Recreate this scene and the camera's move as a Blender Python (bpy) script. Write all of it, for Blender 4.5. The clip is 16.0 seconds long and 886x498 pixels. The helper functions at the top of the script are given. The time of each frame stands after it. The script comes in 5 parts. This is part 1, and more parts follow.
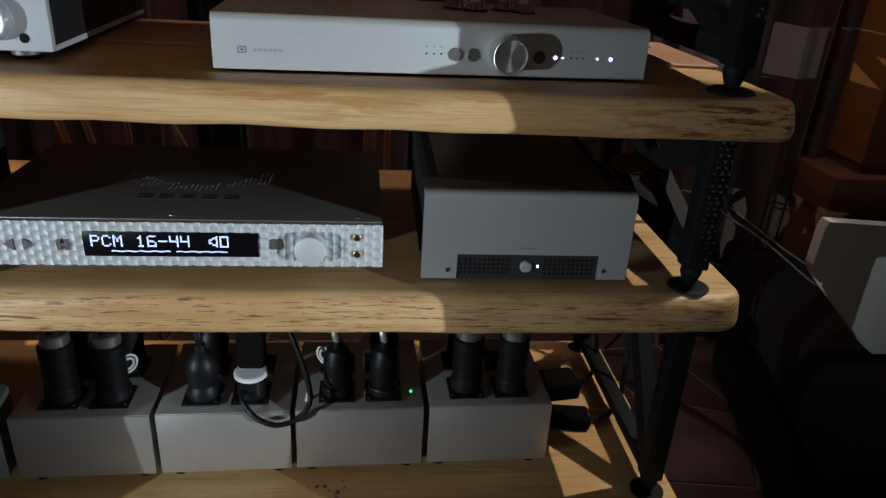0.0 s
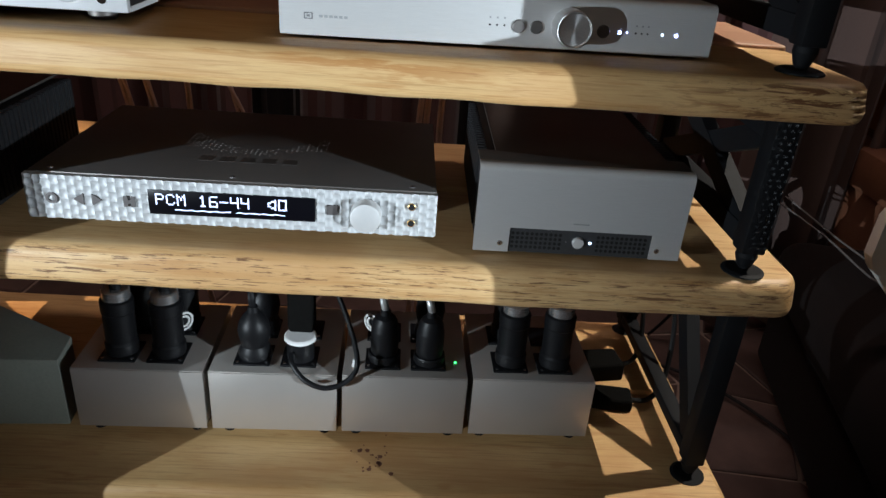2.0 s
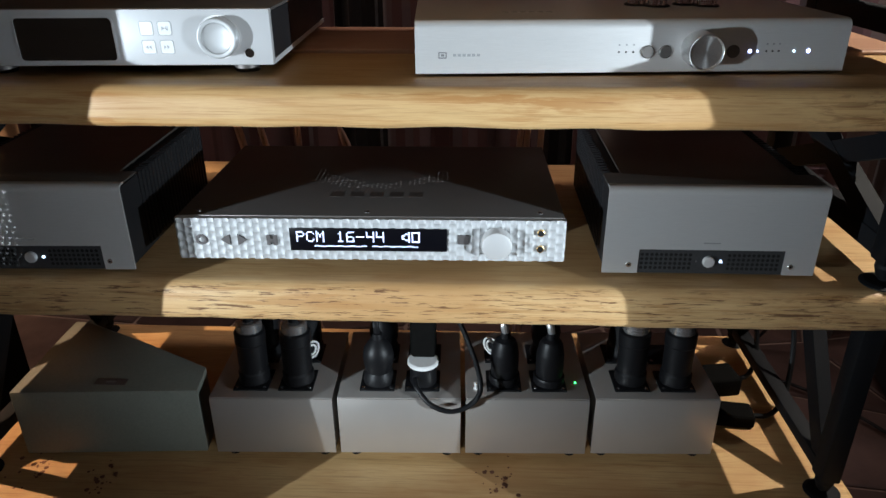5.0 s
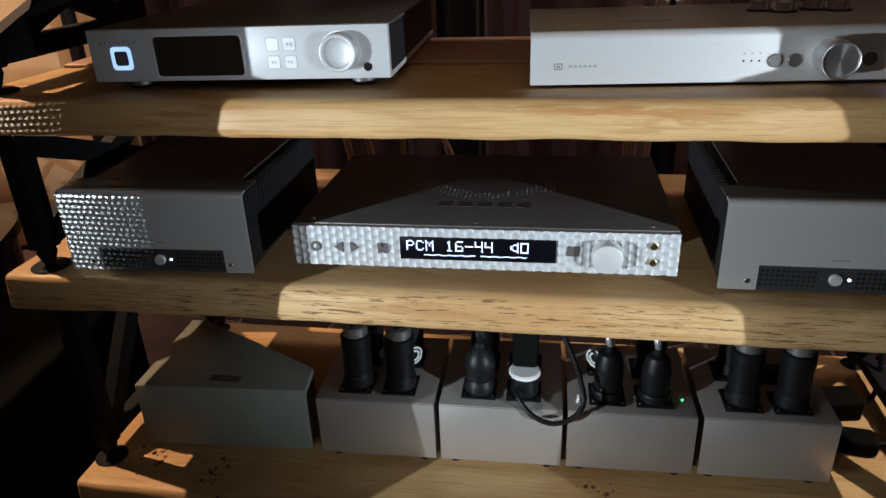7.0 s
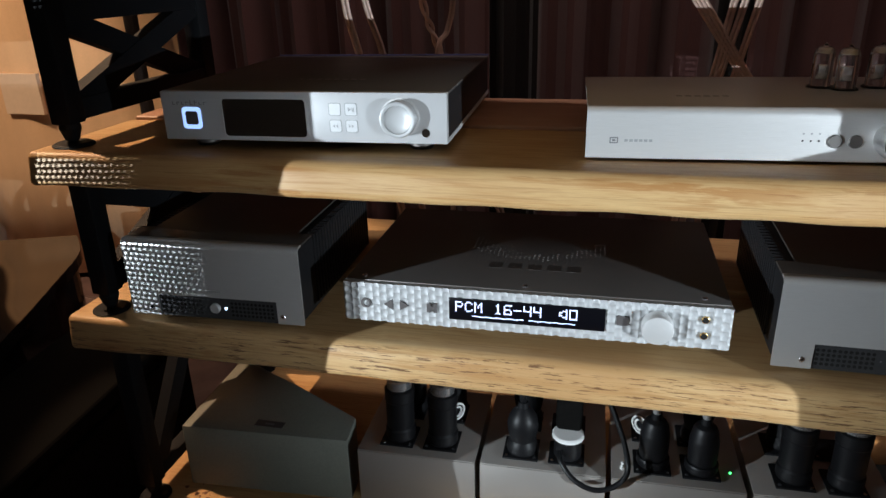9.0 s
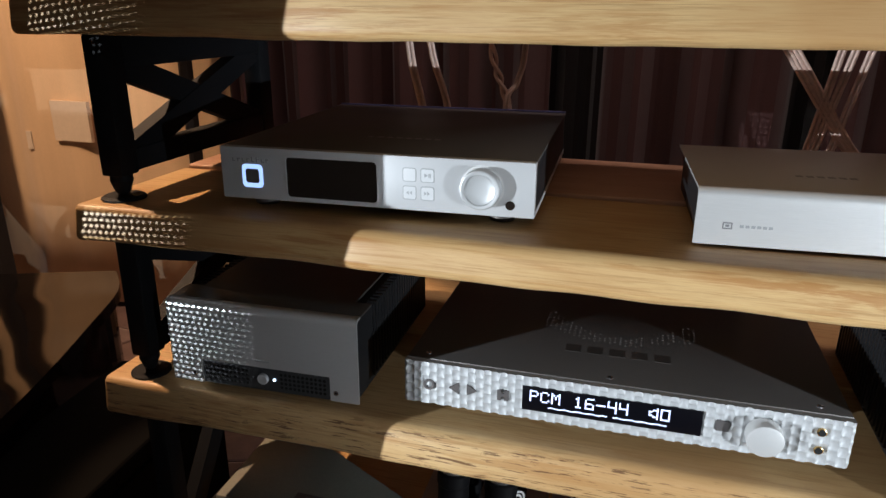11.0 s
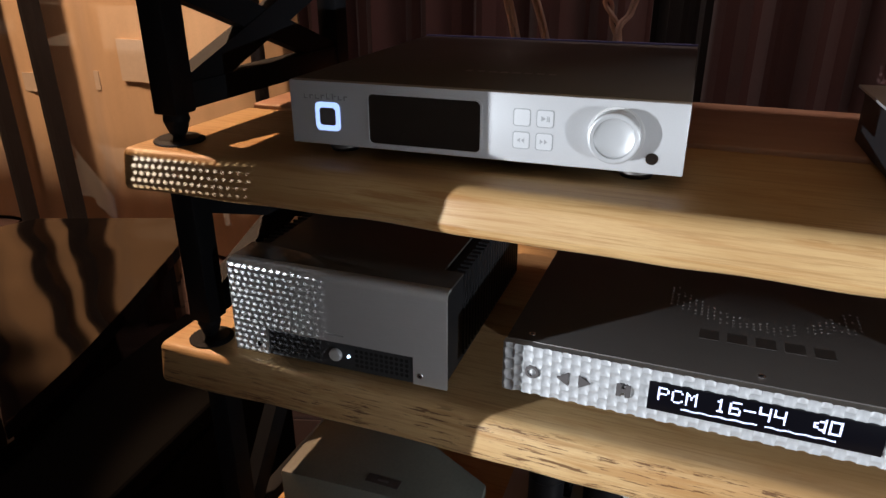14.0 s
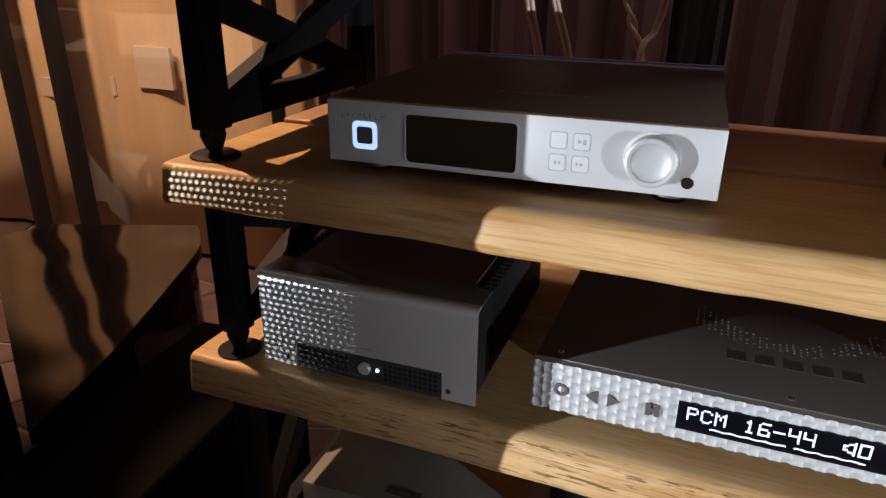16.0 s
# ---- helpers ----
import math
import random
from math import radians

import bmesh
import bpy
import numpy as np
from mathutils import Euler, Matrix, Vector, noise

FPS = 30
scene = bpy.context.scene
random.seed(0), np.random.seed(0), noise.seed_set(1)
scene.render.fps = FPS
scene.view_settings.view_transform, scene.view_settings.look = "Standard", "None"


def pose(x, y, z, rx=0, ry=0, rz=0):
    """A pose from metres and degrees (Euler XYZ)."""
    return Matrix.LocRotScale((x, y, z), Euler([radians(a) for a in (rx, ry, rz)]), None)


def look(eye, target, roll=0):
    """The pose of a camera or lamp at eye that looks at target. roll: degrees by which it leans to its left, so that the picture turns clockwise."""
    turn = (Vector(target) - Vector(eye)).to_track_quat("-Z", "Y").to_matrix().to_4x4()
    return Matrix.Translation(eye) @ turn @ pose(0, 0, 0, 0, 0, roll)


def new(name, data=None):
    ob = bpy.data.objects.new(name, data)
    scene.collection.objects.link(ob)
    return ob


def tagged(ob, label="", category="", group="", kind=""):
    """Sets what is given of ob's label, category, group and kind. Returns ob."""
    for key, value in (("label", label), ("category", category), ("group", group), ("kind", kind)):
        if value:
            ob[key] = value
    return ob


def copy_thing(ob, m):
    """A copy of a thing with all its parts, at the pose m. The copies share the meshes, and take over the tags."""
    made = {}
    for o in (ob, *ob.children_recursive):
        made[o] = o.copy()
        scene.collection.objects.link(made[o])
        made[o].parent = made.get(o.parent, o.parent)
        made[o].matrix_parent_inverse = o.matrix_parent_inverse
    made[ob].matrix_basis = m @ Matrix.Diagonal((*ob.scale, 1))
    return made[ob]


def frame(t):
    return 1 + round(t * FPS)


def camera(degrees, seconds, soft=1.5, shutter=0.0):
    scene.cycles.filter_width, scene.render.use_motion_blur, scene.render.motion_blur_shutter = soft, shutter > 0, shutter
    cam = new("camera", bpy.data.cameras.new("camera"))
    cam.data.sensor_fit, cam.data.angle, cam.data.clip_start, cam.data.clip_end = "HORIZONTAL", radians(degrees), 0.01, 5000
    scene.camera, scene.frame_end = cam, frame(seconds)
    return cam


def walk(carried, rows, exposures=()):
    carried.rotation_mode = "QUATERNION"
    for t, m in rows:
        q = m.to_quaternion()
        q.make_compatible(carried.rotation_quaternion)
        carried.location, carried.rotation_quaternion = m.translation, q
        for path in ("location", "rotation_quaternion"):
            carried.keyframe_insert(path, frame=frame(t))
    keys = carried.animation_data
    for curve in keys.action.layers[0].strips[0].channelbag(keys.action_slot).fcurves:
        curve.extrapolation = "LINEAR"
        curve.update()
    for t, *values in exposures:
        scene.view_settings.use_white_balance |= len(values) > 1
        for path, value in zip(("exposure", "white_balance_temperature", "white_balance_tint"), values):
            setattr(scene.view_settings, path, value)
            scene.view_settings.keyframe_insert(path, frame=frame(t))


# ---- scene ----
cam = camera(64.6, 16.0)
PATH = [
    (0, (0.01, -0.004, 0.969), (0.216, 1.809, 0.15), 3.5),
    (0.5, (0.012, -0.007, 0.961), (0.201, 1.796, 0.115), 4.5),
    (1, (0.01, -0.009, 0.957), (0.174, 1.785, 0.089), 5.4),
    (1.5, (0.003, -0.012, 0.958), (0.136, 1.781, 0.082), 5.2),
    (2, (-0.003, -0.013, 0.962), (0.09, 1.782, 0.086), 4.5),
    (2.5, (-0.007, -0.015, 0.963), (0.057, 1.787, 0.099), 3.8),
    (3, (-0.017, -0.019, 0.965), (0.026, 1.788, 0.11), 2.8),
    (3.5, (-0.028, -0.024, 0.969), (-0.013, 1.788, 0.122), 2.0),
    (4, (-0.041, -0.027, 0.971), (-0.06, 1.786, 0.127), 1.2),
    (4.5, (-0.053, -0.027, 0.975), (-0.116, 1.785, 0.132), 0.4),
    (4.7, (-0.064, -0.022, 0.978), (-0.13, 1.788, 0.129), 0.1),
    (6.8, (-0.103, -0.023, 0.987), (-0.414, 1.764, 0.144), -2.4),
    (7, (-0.102, -0.023, 0.989), (-0.431, 1.764, 0.153), -2.4),
    (7.5, (-0.104, -0.024, 0.996), (-0.469, 1.764, 0.179), -2.5),
    (8, (-0.104, -0.023, 1.004), (-0.512, 1.766, 0.209), -2.4),
    (8.5, (-0.105, -0.023, 1.012), (-0.54, 1.771, 0.242), -2.1),
    (9, (-0.111, -0.021, 1.02), (-0.561, 1.782, 0.28), -1.5),
    (9.5, (-0.123, -0.012, 1.035), (-0.593, 1.801, 0.334), -0.9),
    (9.7, (-0.13, -0.005, 1.041), (-0.612, 1.809, 0.349), -0.7),
    (11.8, (-0.207, 0.096, 1.03), (-0.789, 1.896, 0.382), 0.4),
    (12, (-0.213, 0.108, 1.026), (-0.811, 1.899, 0.365), 0.3),
    (12.5, (-0.231, 0.133, 1.017), (-0.858, 1.9, 0.321), 0.3),
    (13, (-0.243, 0.15, 1.008), (-0.895, 1.892, 0.275), 0.0),
    (13.5, (-0.252, 0.155, 1.005), (-0.917, 1.875, 0.232), 0.0),
    (14, (-0.256, 0.157, 1.005), (-0.938, 1.862, 0.215), -0.1),
    (14.5, (-0.262, 0.156, 1.007), (-0.958, 1.853, 0.21), -0.1),
    (15, (-0.27, 0.152, 1.012), (-0.963, 1.849, 0.212), 0.1),
    (15.5, (-0.276, 0.148, 1.017), (-0.97, 1.851, 0.23), 0.4),
    (16, (-0.278, 0.144, 1.017), (-0.972, 1.853, 0.244), 0.6),
]
EXPOSURE = [(0, -0.74, 6000, 3), (0.5, -0.33, 6000, 3), (1.0, -0.14, 6050, 4), (1.5, -0.02, 6050, 4), (4.5, 0.05, 6050, 4), (7, -0.12, 6100, 5), (9, -0.12, 6150, 5), (12, -0.02, 6350, 9), (16, -0.02, 6500, 12)]
walk(cam, [(t, look(eye, target, roll)) for t, eye, target, roll in PATH], EXPOSURE)


# ---- world, lamps ----
world = bpy.data.worlds.new("world")
scene.world = world
world.use_nodes = True
world.node_tree.nodes["Background"].inputs[0].default_value = (0.9, 0.75, 0.6, 1)
world.node_tree.nodes["Background"].inputs[1].default_value = 0.01

LAMP_A = (-1.49, -0.50, 0.76)   # unseen spot inferred from shadow edges, behind the perforated screen on the left side
LAMP_B = (1.60, -0.50, 0.76)    # its unseen twin on the other side


def spot_lamp(name, eye, target, power, colour, size, degrees, blend=0.5):
    data = bpy.data.lights.new(name, "SPOT")
    data.energy, data.color, data.shadow_soft_size = power, colour, size
    data.spot_size, data.spot_blend = radians(degrees), blend
    ob = new(name, data)
    ob.matrix_world = look(eye, target)
    return ob


# both lamps are added out of view to cast the lit patches and dots
spot_lamp("unseen_key_lamp", LAMP_A, (-0.54, 0.60, 0.75), 165, (0.88, 0.94, 1.0), 0.0015, 46, 0.95)
spot_lamp("unseen_key_lamp", LAMP_B, (0.53, 0.60, 0.75), 248, (0.88, 0.94, 1.0), 0.0015, 42.5, 0.97)
# two unseen spots, inferred from the warm light on the shelf ends
spot_lamp("unseen_high_spot", (1.45, 0.95, 2.5), (0.36, 0.90, 0.45), 210, (1.0, 0.86, 0.73), 0.012, 17, 0.35)
spot_lamp("unseen_high_spot", (-1.85, 0.95, 2.5), (-0.72, 0.80, 0.60), 235, (1.0, 0.62, 0.38), 0.012, 17, 0.35)
# added spot with no known source, to brighten the tan curtain
spot_lamp("unseen_high_spot", (-2.15, 0.70, 2.5), (-2.60, 1.95, 0.30), 235, (1.0, 0.67, 0.44), 0.16, 64, 0.5)


# soft fill, added to lift the curtains and cables behind the rack
curtain_fill = bpy.data.lights.new("curtain_fill_light", "AREA")
curtain_fill.shape, curtain_fill.size, curtain_fill.size_y, curtain_fill.energy, curtain_fill.color = "RECTANGLE", 2.8, 0.2, 13.5, (1.0, 0.76, 0.69)
new("curtain_fill_light", curtain_fill).matrix_world = look((0.1, 1.22, 2.5), (0.1, 1.64, 0.6))


# unseen fill on the south wall, added for soft light on the fronts
front_fill = bpy.data.lights.new("front_fill_light", "AREA")
front_fill.shape, front_fill.size, front_fill.size_y, front_fill.energy, front_fill.color = "RECTANGLE", 3.0, 0.3, 6, (0.96, 0.97, 1.0)
new("front_fill_light", front_fill).matrix_world = look((-0.2, -1.9, 2.5), (-0.2, -2.5, 1.0))


# ---- materials ----
def nodes_of(name):
    m = bpy.data.materials.new(name)
    m.use_nodes = True
    t = m.node_tree
    return m, t, t.nodes["Principled BSDF"]


def coords(t, scale):
    tc = t.nodes.new("ShaderNodeTexCoord")
    mp = t.nodes.new("ShaderNodeMapping")
    mp.inputs["Scale"].default_value = scale
    t.links.new(tc.outputs["Object"], mp.inputs["Vector"])
    return mp.outputs["Vector"]


def noise_tex(t, vec, scale, detail=4.0, rough=0.55, distort=0.0):
    n = t.nodes.new("ShaderNodeTexNoise")
    n.inputs["Scale"].default_value, n.inputs["Detail"].default_value = scale, detail
    n.inputs["Roughness"].default_value, n.inputs["Distortion"].default_value = rough, distort
    t.links.new(vec, n.inputs["Vector"])
    return n.outputs["Fac"]


def ramp(t, fac, stops):
    r = t.nodes.new("ShaderNodeValToRGB")
    e = r.color_ramp.elements
    while len(e) < len(stops):
        e.new(0.5)
    for k, (p, c) in enumerate(stops):
        e[k].position, e[k].color = p, (*c, 1) if len(c) == 3 else c
    t.links.new(fac, r.inputs["Fac"])
    return r.outputs["Color"]


def mix(t, fac, a, b, mode="MIX"):
    n = t.nodes.new("ShaderNodeMix")
    n.data_type, n.blend_type = "RGBA", mode
    for sock, v in ((n.inputs[0], fac), (n.inputs[6], a), (n.inputs[7], b)):
        if hasattr(v, "links"):
            t.links.new(v, sock)
        elif isinstance(v, (int, float)):
            sock.default_value = v
        else:
            sock.default_value = (*v, 1)
    return n.outputs[2]


def bump(t, b, fac, strength, dist):
    n = t.nodes.new("ShaderNodeBump")
    n.inputs["Strength"].default_value, n.inputs["Distance"].default_value = strength, dist
    t.links.new(fac, n.inputs["Height"])
    t.links.new(n.outputs["Normal"], b.inputs["Normal"])


def plain(name, colour, rough=0.5, metal=0.0, vary=0.15, grain=(1, 1, 1), fine=400.0, relief=0.15, coat=0.0, shine=0.5):
    """A surface with blotches at one scale and grain at another."""
    m, t, b = nodes_of(name)
    v = coords(t, grain)
    big, small = noise_tex(t, v, 14.0), noise_tex(t, v, fine, 2.0)
    both = mix(t, 0.5, big, small)
    lo = tuple(c * (1 - vary) for c in colour)
    hi = tuple(min(1, c * (1 + vary)) for c in colour)
    t.links.new(ramp(t, both, [(0.3, lo), (0.7, hi)]), b.inputs["Base Color"])
    r = t.nodes.new("ShaderNodeMapRange")
    r.inputs["To Min"].default_value, r.inputs["To Max"].default_value = rough * 0.85, min(1, rough * 1.15)
    t.links.new(big, r.inputs["Value"])
    t.links.new(r.outputs["Result"], b.inputs["Roughness"])
    b.inputs["Metallic"].default_value = metal
    b.inputs["Specular IOR Level"].default_value = shine
    b.inputs["Coat Weight"].default_value = coat
    if relief:
        bump(t, b, small, relief, 0.0004)
    return m


def glow(name, colour, strength):
    m, t, b = nodes_of(name)
    b.inputs["Base Color"].default_value = (0.02, 0.02, 0.02, 1)
    b.inputs["Emission Color"].default_value = (*colour, 1)
    b.inputs["Emission Strength"].default_value = strength
    return m


def wood_material(name, pale, mid, dark, streaks=0.5, fleck_size=(2.6, 14, 52), level=0.585, cover=0.47, stain=(0.40, 0.17, 0.045), stain_amount=0.0, swirl=0.0):
    """Oiled pine slab: long grain, growth bands, brown flecks and rusty streaks on the live edge, swirled grain towards one end."""
    m, t, b = nodes_of(name)
    grain = noise_tex(t, coords(t, (1.2, 9, 22)), 9.0, 5.0, 0.6, 0.6)
    lines = noise_tex(t, coords(t, (0.9, 34, 48)), 9.0, 4.0, 0.65, 0.25)
    fine = noise_tex(t, coords(t, (6, 90, 140)), 8.0, 3.0)
    blotch = noise_tex(t, coords(t, (1.5, 3, 3)), 3.0, 3.0)
    base = ramp(t, grain, [(0.30, mid), (0.46, pale), (0.60, pale), (0.78, mid)])
    base = mix(t, 0.30, base, ramp(t, fine, [(0.35, mid), (0.65, pale)]))
    base = mix(t, ramp(t, lines, [(0.52, (0, 0, 0)), (0.66, (0.55, 0.55, 0.55))]), base, tuple(c * 0.72 for c in mid))
    base = mix(t, ramp(t, blotch, [(0.40, (0, 0, 0)), (0.64, (0.7, 0.7, 0.7))]), base, mid)
    geo = t.nodes.new("ShaderNodeNewGeometry")
    sep = t.nodes.new("ShaderNodeSeparateXYZ")
    t.links.new(geo.outputs["Normal"], sep.inputs[0])
    side = t.nodes.new("ShaderNodeMapRange")
    side.inputs["From Min"].default_value, side.inputs["From Max"].default_value = -0.35, -0.8
    t.links.new(sep.outputs["Y"], side.inputs["Value"])
    if stain_amount:
        rust = noise_tex(t, coords(t, (1.6, 8, 30)), 4.0, 5.0, 0.72, 0.5)
        where = noise_tex(t, coords(t, (1.7, 1, 6)), 2.2, 1.0)
        area = mix(t, 1.0, ramp(t, rust, [(0.49, (0, 0, 0)), (0.58, (1, 1, 1))]), ramp(t, where, [(0.45, (0, 0, 0)), (0.55, (1, 1, 1))]), "MULTIPLY")
        area = mix(t, 1.0, area, side.outputs["Result"], "MULTIPLY")
        base = mix(t, mix(t, 1.0, area, (stain_amount,) * 3, "MULTIPLY"), base, stain)
    if swirl:
        v = coords(t, (1, 1, 1))
        pos = t.nodes.new("ShaderNodeSeparateXYZ")
        t.links.new(v, pos.inputs[0])
        end = t.nodes.new("ShaderNodeMapRange")
        end.inputs["From Min"].default_value, end.inputs["From Max"].default_value = 0.20, 0.33
        t.links.new(pos.outputs["X"], end.inputs["Value"])
        turned = t.nodes.new("ShaderNodeMapping")
        turned.inputs["Rotation"].default_value = (0, radians(14), 0)
        turned.inputs["Scale"].default_value = (7, 20, 46)
        t.links.new(v, turned.inputs["Vector"])
        curl = noise_tex(t, turned.outputs["Vector"], 2.6, 5.0, 0.7, 1.4)
        area = mix(t, 1.0, ramp(t, curl, [(0.50, (0, 0, 0)), (0.57, (swirl, swirl, swirl))]), end.outputs["Result"], "MULTIPLY")
        area = mix(t, 1.0, area, side.outputs["Result"], "MULTIPLY")
        base = mix(t, area, base, (0.15, 0.058, 0.018))
    fleck = noise_tex(t, coords(t, fleck_size), 5.0, 4.0, 0.7, 0.3)
    patch = noise_tex(t, coords(t, (2.0, 2.0, 9)), 2.6, 2.0)
    mask = mix(t, 1.0, ramp(t, fleck, [(level, (0, 0, 0)), (level + 0.04, (1, 1, 1))]), ramp(t, patch, [(cover, (0, 0, 0)), (cover + 0.1, (1, 1, 1))]), "MULTIPLY")
    mask = mix(t, 1.0, mask, side.outputs["Result"], "MULTIPLY")
    mask = mix(t, 1.0, mask, (streaks, streaks, streaks), "MULTIPLY")
    base = mix(t, mask, base, dark)
    t.links.new(base, b.inputs["Base Color"])
    rough = t.nodes.new("ShaderNodeMapRange")
    rough.inputs["To Min"].default_value, rough.inputs["To Max"].default_value = 0.40, 0.58
    t.links.new(blotch, rough.inputs["Value"])
    t.links.new(rough.outputs["Result"], b.inputs["Roughness"])
    bump(t, b, mix(t, 0.5, mix(t, 0.5, fine, grain), mask, "SUBTRACT"), 0.3, 0.0008)
    return m


def curtain_material(name, colour, rough=0.9, sheen=0.2):
    m, t, b = nodes_of(name)
    weave = noise_tex(t, coords(t, (160, 160, 40)), 8.0, 2.0)
    broad = noise_tex(t, coords(t, (6, 6, 0.6)), 2.0, 3.0)
    lo = tuple(c * 0.82 for c in colour)
    hi = tuple(c * 1.16 for c in colour)
    t.links.new(mix(t, 0.5, ramp(t, weave, [(0.35, lo), (0.65, hi)]), ramp(t, broad, [(0.3, lo), (0.7, hi)])), b.inputs["Base Color"])
    b.inputs["Roughness"].default_value = rough
    b.inputs["Sheen Weight"].default_value = sheen
    bump(t, b, weave, 0.3, 0.001)
    return m


WOOD_TOP = wood_material("pine_streaked", (0.64, 0.43, 0.20), (0.46, 0.245, 0.09), (0.30, 0.125, 0.035), 0.5, (1.6, 12, 44), 0.59, 0.50, (0.40, 0.185, 0.055), 0.8, 1.0)
WOOD_MID = wood_material("pine_flecked", (0.66, 0.45, 0.22), (0.46, 0.25, 0.095), (0.13, 0.055, 0.02), 0.9, (5.0, 20, 78), 0.567, 0.27, (0.40, 0.19, 0.06), 0.5, 0.5)
WOOD_BACK = wood_material("reddish_pine", (0.50, 0.29, 0.185), (0.36, 0.185, 0.11), (0.20, 0.09, 0.04), 0.3)
WOOD_LOW = wood_material("pine_knotted", (0.66, 0.44, 0.20), (0.48, 0.25, 0.09), (0.27, 0.125, 0.04), 0.5, (1.3, 10, 34), 0.58, 0.50)
ALU = plain("blasted_aluminium", (0.62, 0.63, 0.645), 0.42, 0.35, 0.04, (1, 1, 1), 900.0, 0.12)
MILLED = plain("milled_aluminium", (0.46, 0.47, 0.48), 0.55, 0.25, 0.05, (1, 1, 1), 900.0, 0.1)
TURNED_BRIGHT = plain("lathe_turned_aluminium", (0.72, 0.72, 0.72), 0.27, 0.92, 0.06, (120, 120, 120), 40.0, 0.05)
ALU_BRUSHED = plain("brushed_aluminium", (0.66, 0.66, 0.66), 0.40, 0.55, 0.08, (3, 120, 120), 60.0, 0.10)
ALU_TURNED = plain("turned_aluminium", (0.70, 0.70, 0.70), 0.46, 0.45, 0.06, (120, 120, 120), 40.0, 0.05)
KNOB_ALU = plain("satin_knob_aluminium", (0.52, 0.53, 0.54), 0.45, 0.4, 0.05, (120, 120, 120), 40.0, 0.04)
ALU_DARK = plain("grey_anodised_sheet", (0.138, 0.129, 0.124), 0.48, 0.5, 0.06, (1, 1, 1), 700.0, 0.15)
# amplifier aluminium with the shade under the shelf put into its colour
SHADED_TOP = plain("shaded_brushed_top", (0.125, 0.112, 0.102), 0.42, 0.6, 0.06, (1, 1, 1), 700.0, 0.12)
STEEL_BOX = plain("painted_silver_steel", (0.58, 0.545, 0.51), 0.42, 0.65, 0.06, (1, 1, 1), 800.0, 0.12)
BLACK_STEEL = plain("black_powder_coat", (0.006, 0.0065, 0.008), 0.66, 0.0, 0.3, (1, 1, 1), 600.0, 0.4, 0.0, 0.22)
MARK_SHEET = plain("dark_etched_mark", (0.118, 0.110, 0.106), 0.48, 0.5, 0.06, (1, 1, 1), 700.0, 0.1)
DARK_SHEET = plain("dark_anodised_print", (0.12, 0.11, 0.105), 0.5, 0.7, 0.1, (1, 1, 1), 300.0, 0.1)
BLACK_PLASTIC = plain("black_plastic", (0.006, 0.006, 0.007), 0.46, 0.0, 0.25, (1, 1, 1), 300.0, 0.1, 0.0, 0.26)
BLACK_SIDE = plain("black_anodised", (0.02, 0.02, 0.022), 0.45, 0.3, 0.2, (1, 1, 1), 300.0, 0.1)
# the warm tint in the base colour stands for a brown reflection
GLASS_BLACK = plain("black_display_glass", (0.016, 0.012, 0.010), 0.10, 0.0, 0.1, (1, 1, 1), 30.0, 0.0)
OLED_GLASS = plain("matt_black_display_glass", (0.003, 0.003, 0.005), 0.30, 0.0, 0.1, (1, 1, 1), 30.0, 0.0, 0.0, 0.18)
GRILLE = plain("dark_grey_plate", (0.055, 0.056, 0.06), 0.45, 0.4, 0.15, (1, 1, 1), 300.0, 0.1)
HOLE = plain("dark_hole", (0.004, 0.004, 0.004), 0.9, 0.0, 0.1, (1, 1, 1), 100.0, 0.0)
MATTE_BLACK = plain("matte_black_vinyl", (0.004, 0.0038, 0.0035), 0.85, 0.0, 0.3, (1, 1, 1), 200.0, 0.4, 0.0, 0.06)
CHROME = plain("polished_chrome", (0.8, 0.8, 0.82), 0.24, 1.0, 0.03, (1, 1, 1), 200.0, 0.02)
GOLD = plain("gold_ring", (0.75, 0.5, 0.2), 0.25, 1.0, 0.05, (1, 1, 1), 200.0, 0.0)
GREY_MARK = plain("grey_print", (0.16, 0.16, 0.17), 0.6, 0.1, 0.05, (1, 1, 1), 200.0, 0.0)
KEY_LINE = plain("fine_key_line", (0.34, 0.35, 0.36), 0.5, 0.3, 0.05, (1, 1, 1), 200.0, 0.0)
DARK_MARK = plain("dark_engraving", (0.12, 0.11, 0.11), 0.6, 0.5, 0.1, (1, 1, 1), 200.0, 0.0)
PALE_MARK = plain("pale_hole", (0.24, 0.23, 0.22), 0.5, 0.4, 0.1, (1, 1, 1), 200.0, 0.0)
GREEN_PAINT = plain("grey_green_paint", (0.185, 0.192, 0.165), 0.5, 0.0, 0.12, (1, 1, 1), 300.0, 0.25)
WHITE_PLASTIC = plain("white_plastic", (0.75, 0.75, 0.74), 0.4, 0.0, 0.05, (1, 1, 1), 200.0, 0.0)
BLUE_GLINT = plain("violet_blue_glint", (0.16, 0.17, 0.42), 0.4, 0.3, 0.1, (1, 1, 1), 200.0, 0.0)
PALE_PATCH = plain("pale_light_patch", (0.60, 0.46, 0.33), 0.85, 0.0, 0.05, (1, 1, 1), 60.0, 0.1)
PAPER = plain("white_paper", (0.8, 0.78, 0.72), 0.8, 0.0, 0.04, (1, 1, 1), 60.0, 0.1)
COPPER = plain("clear_jacket_copper_cable", (0.68, 0.49, 0.41), 0.3, 0.25, 0.2, (1, 1, 1), 200.0, 0.1, 0.3)
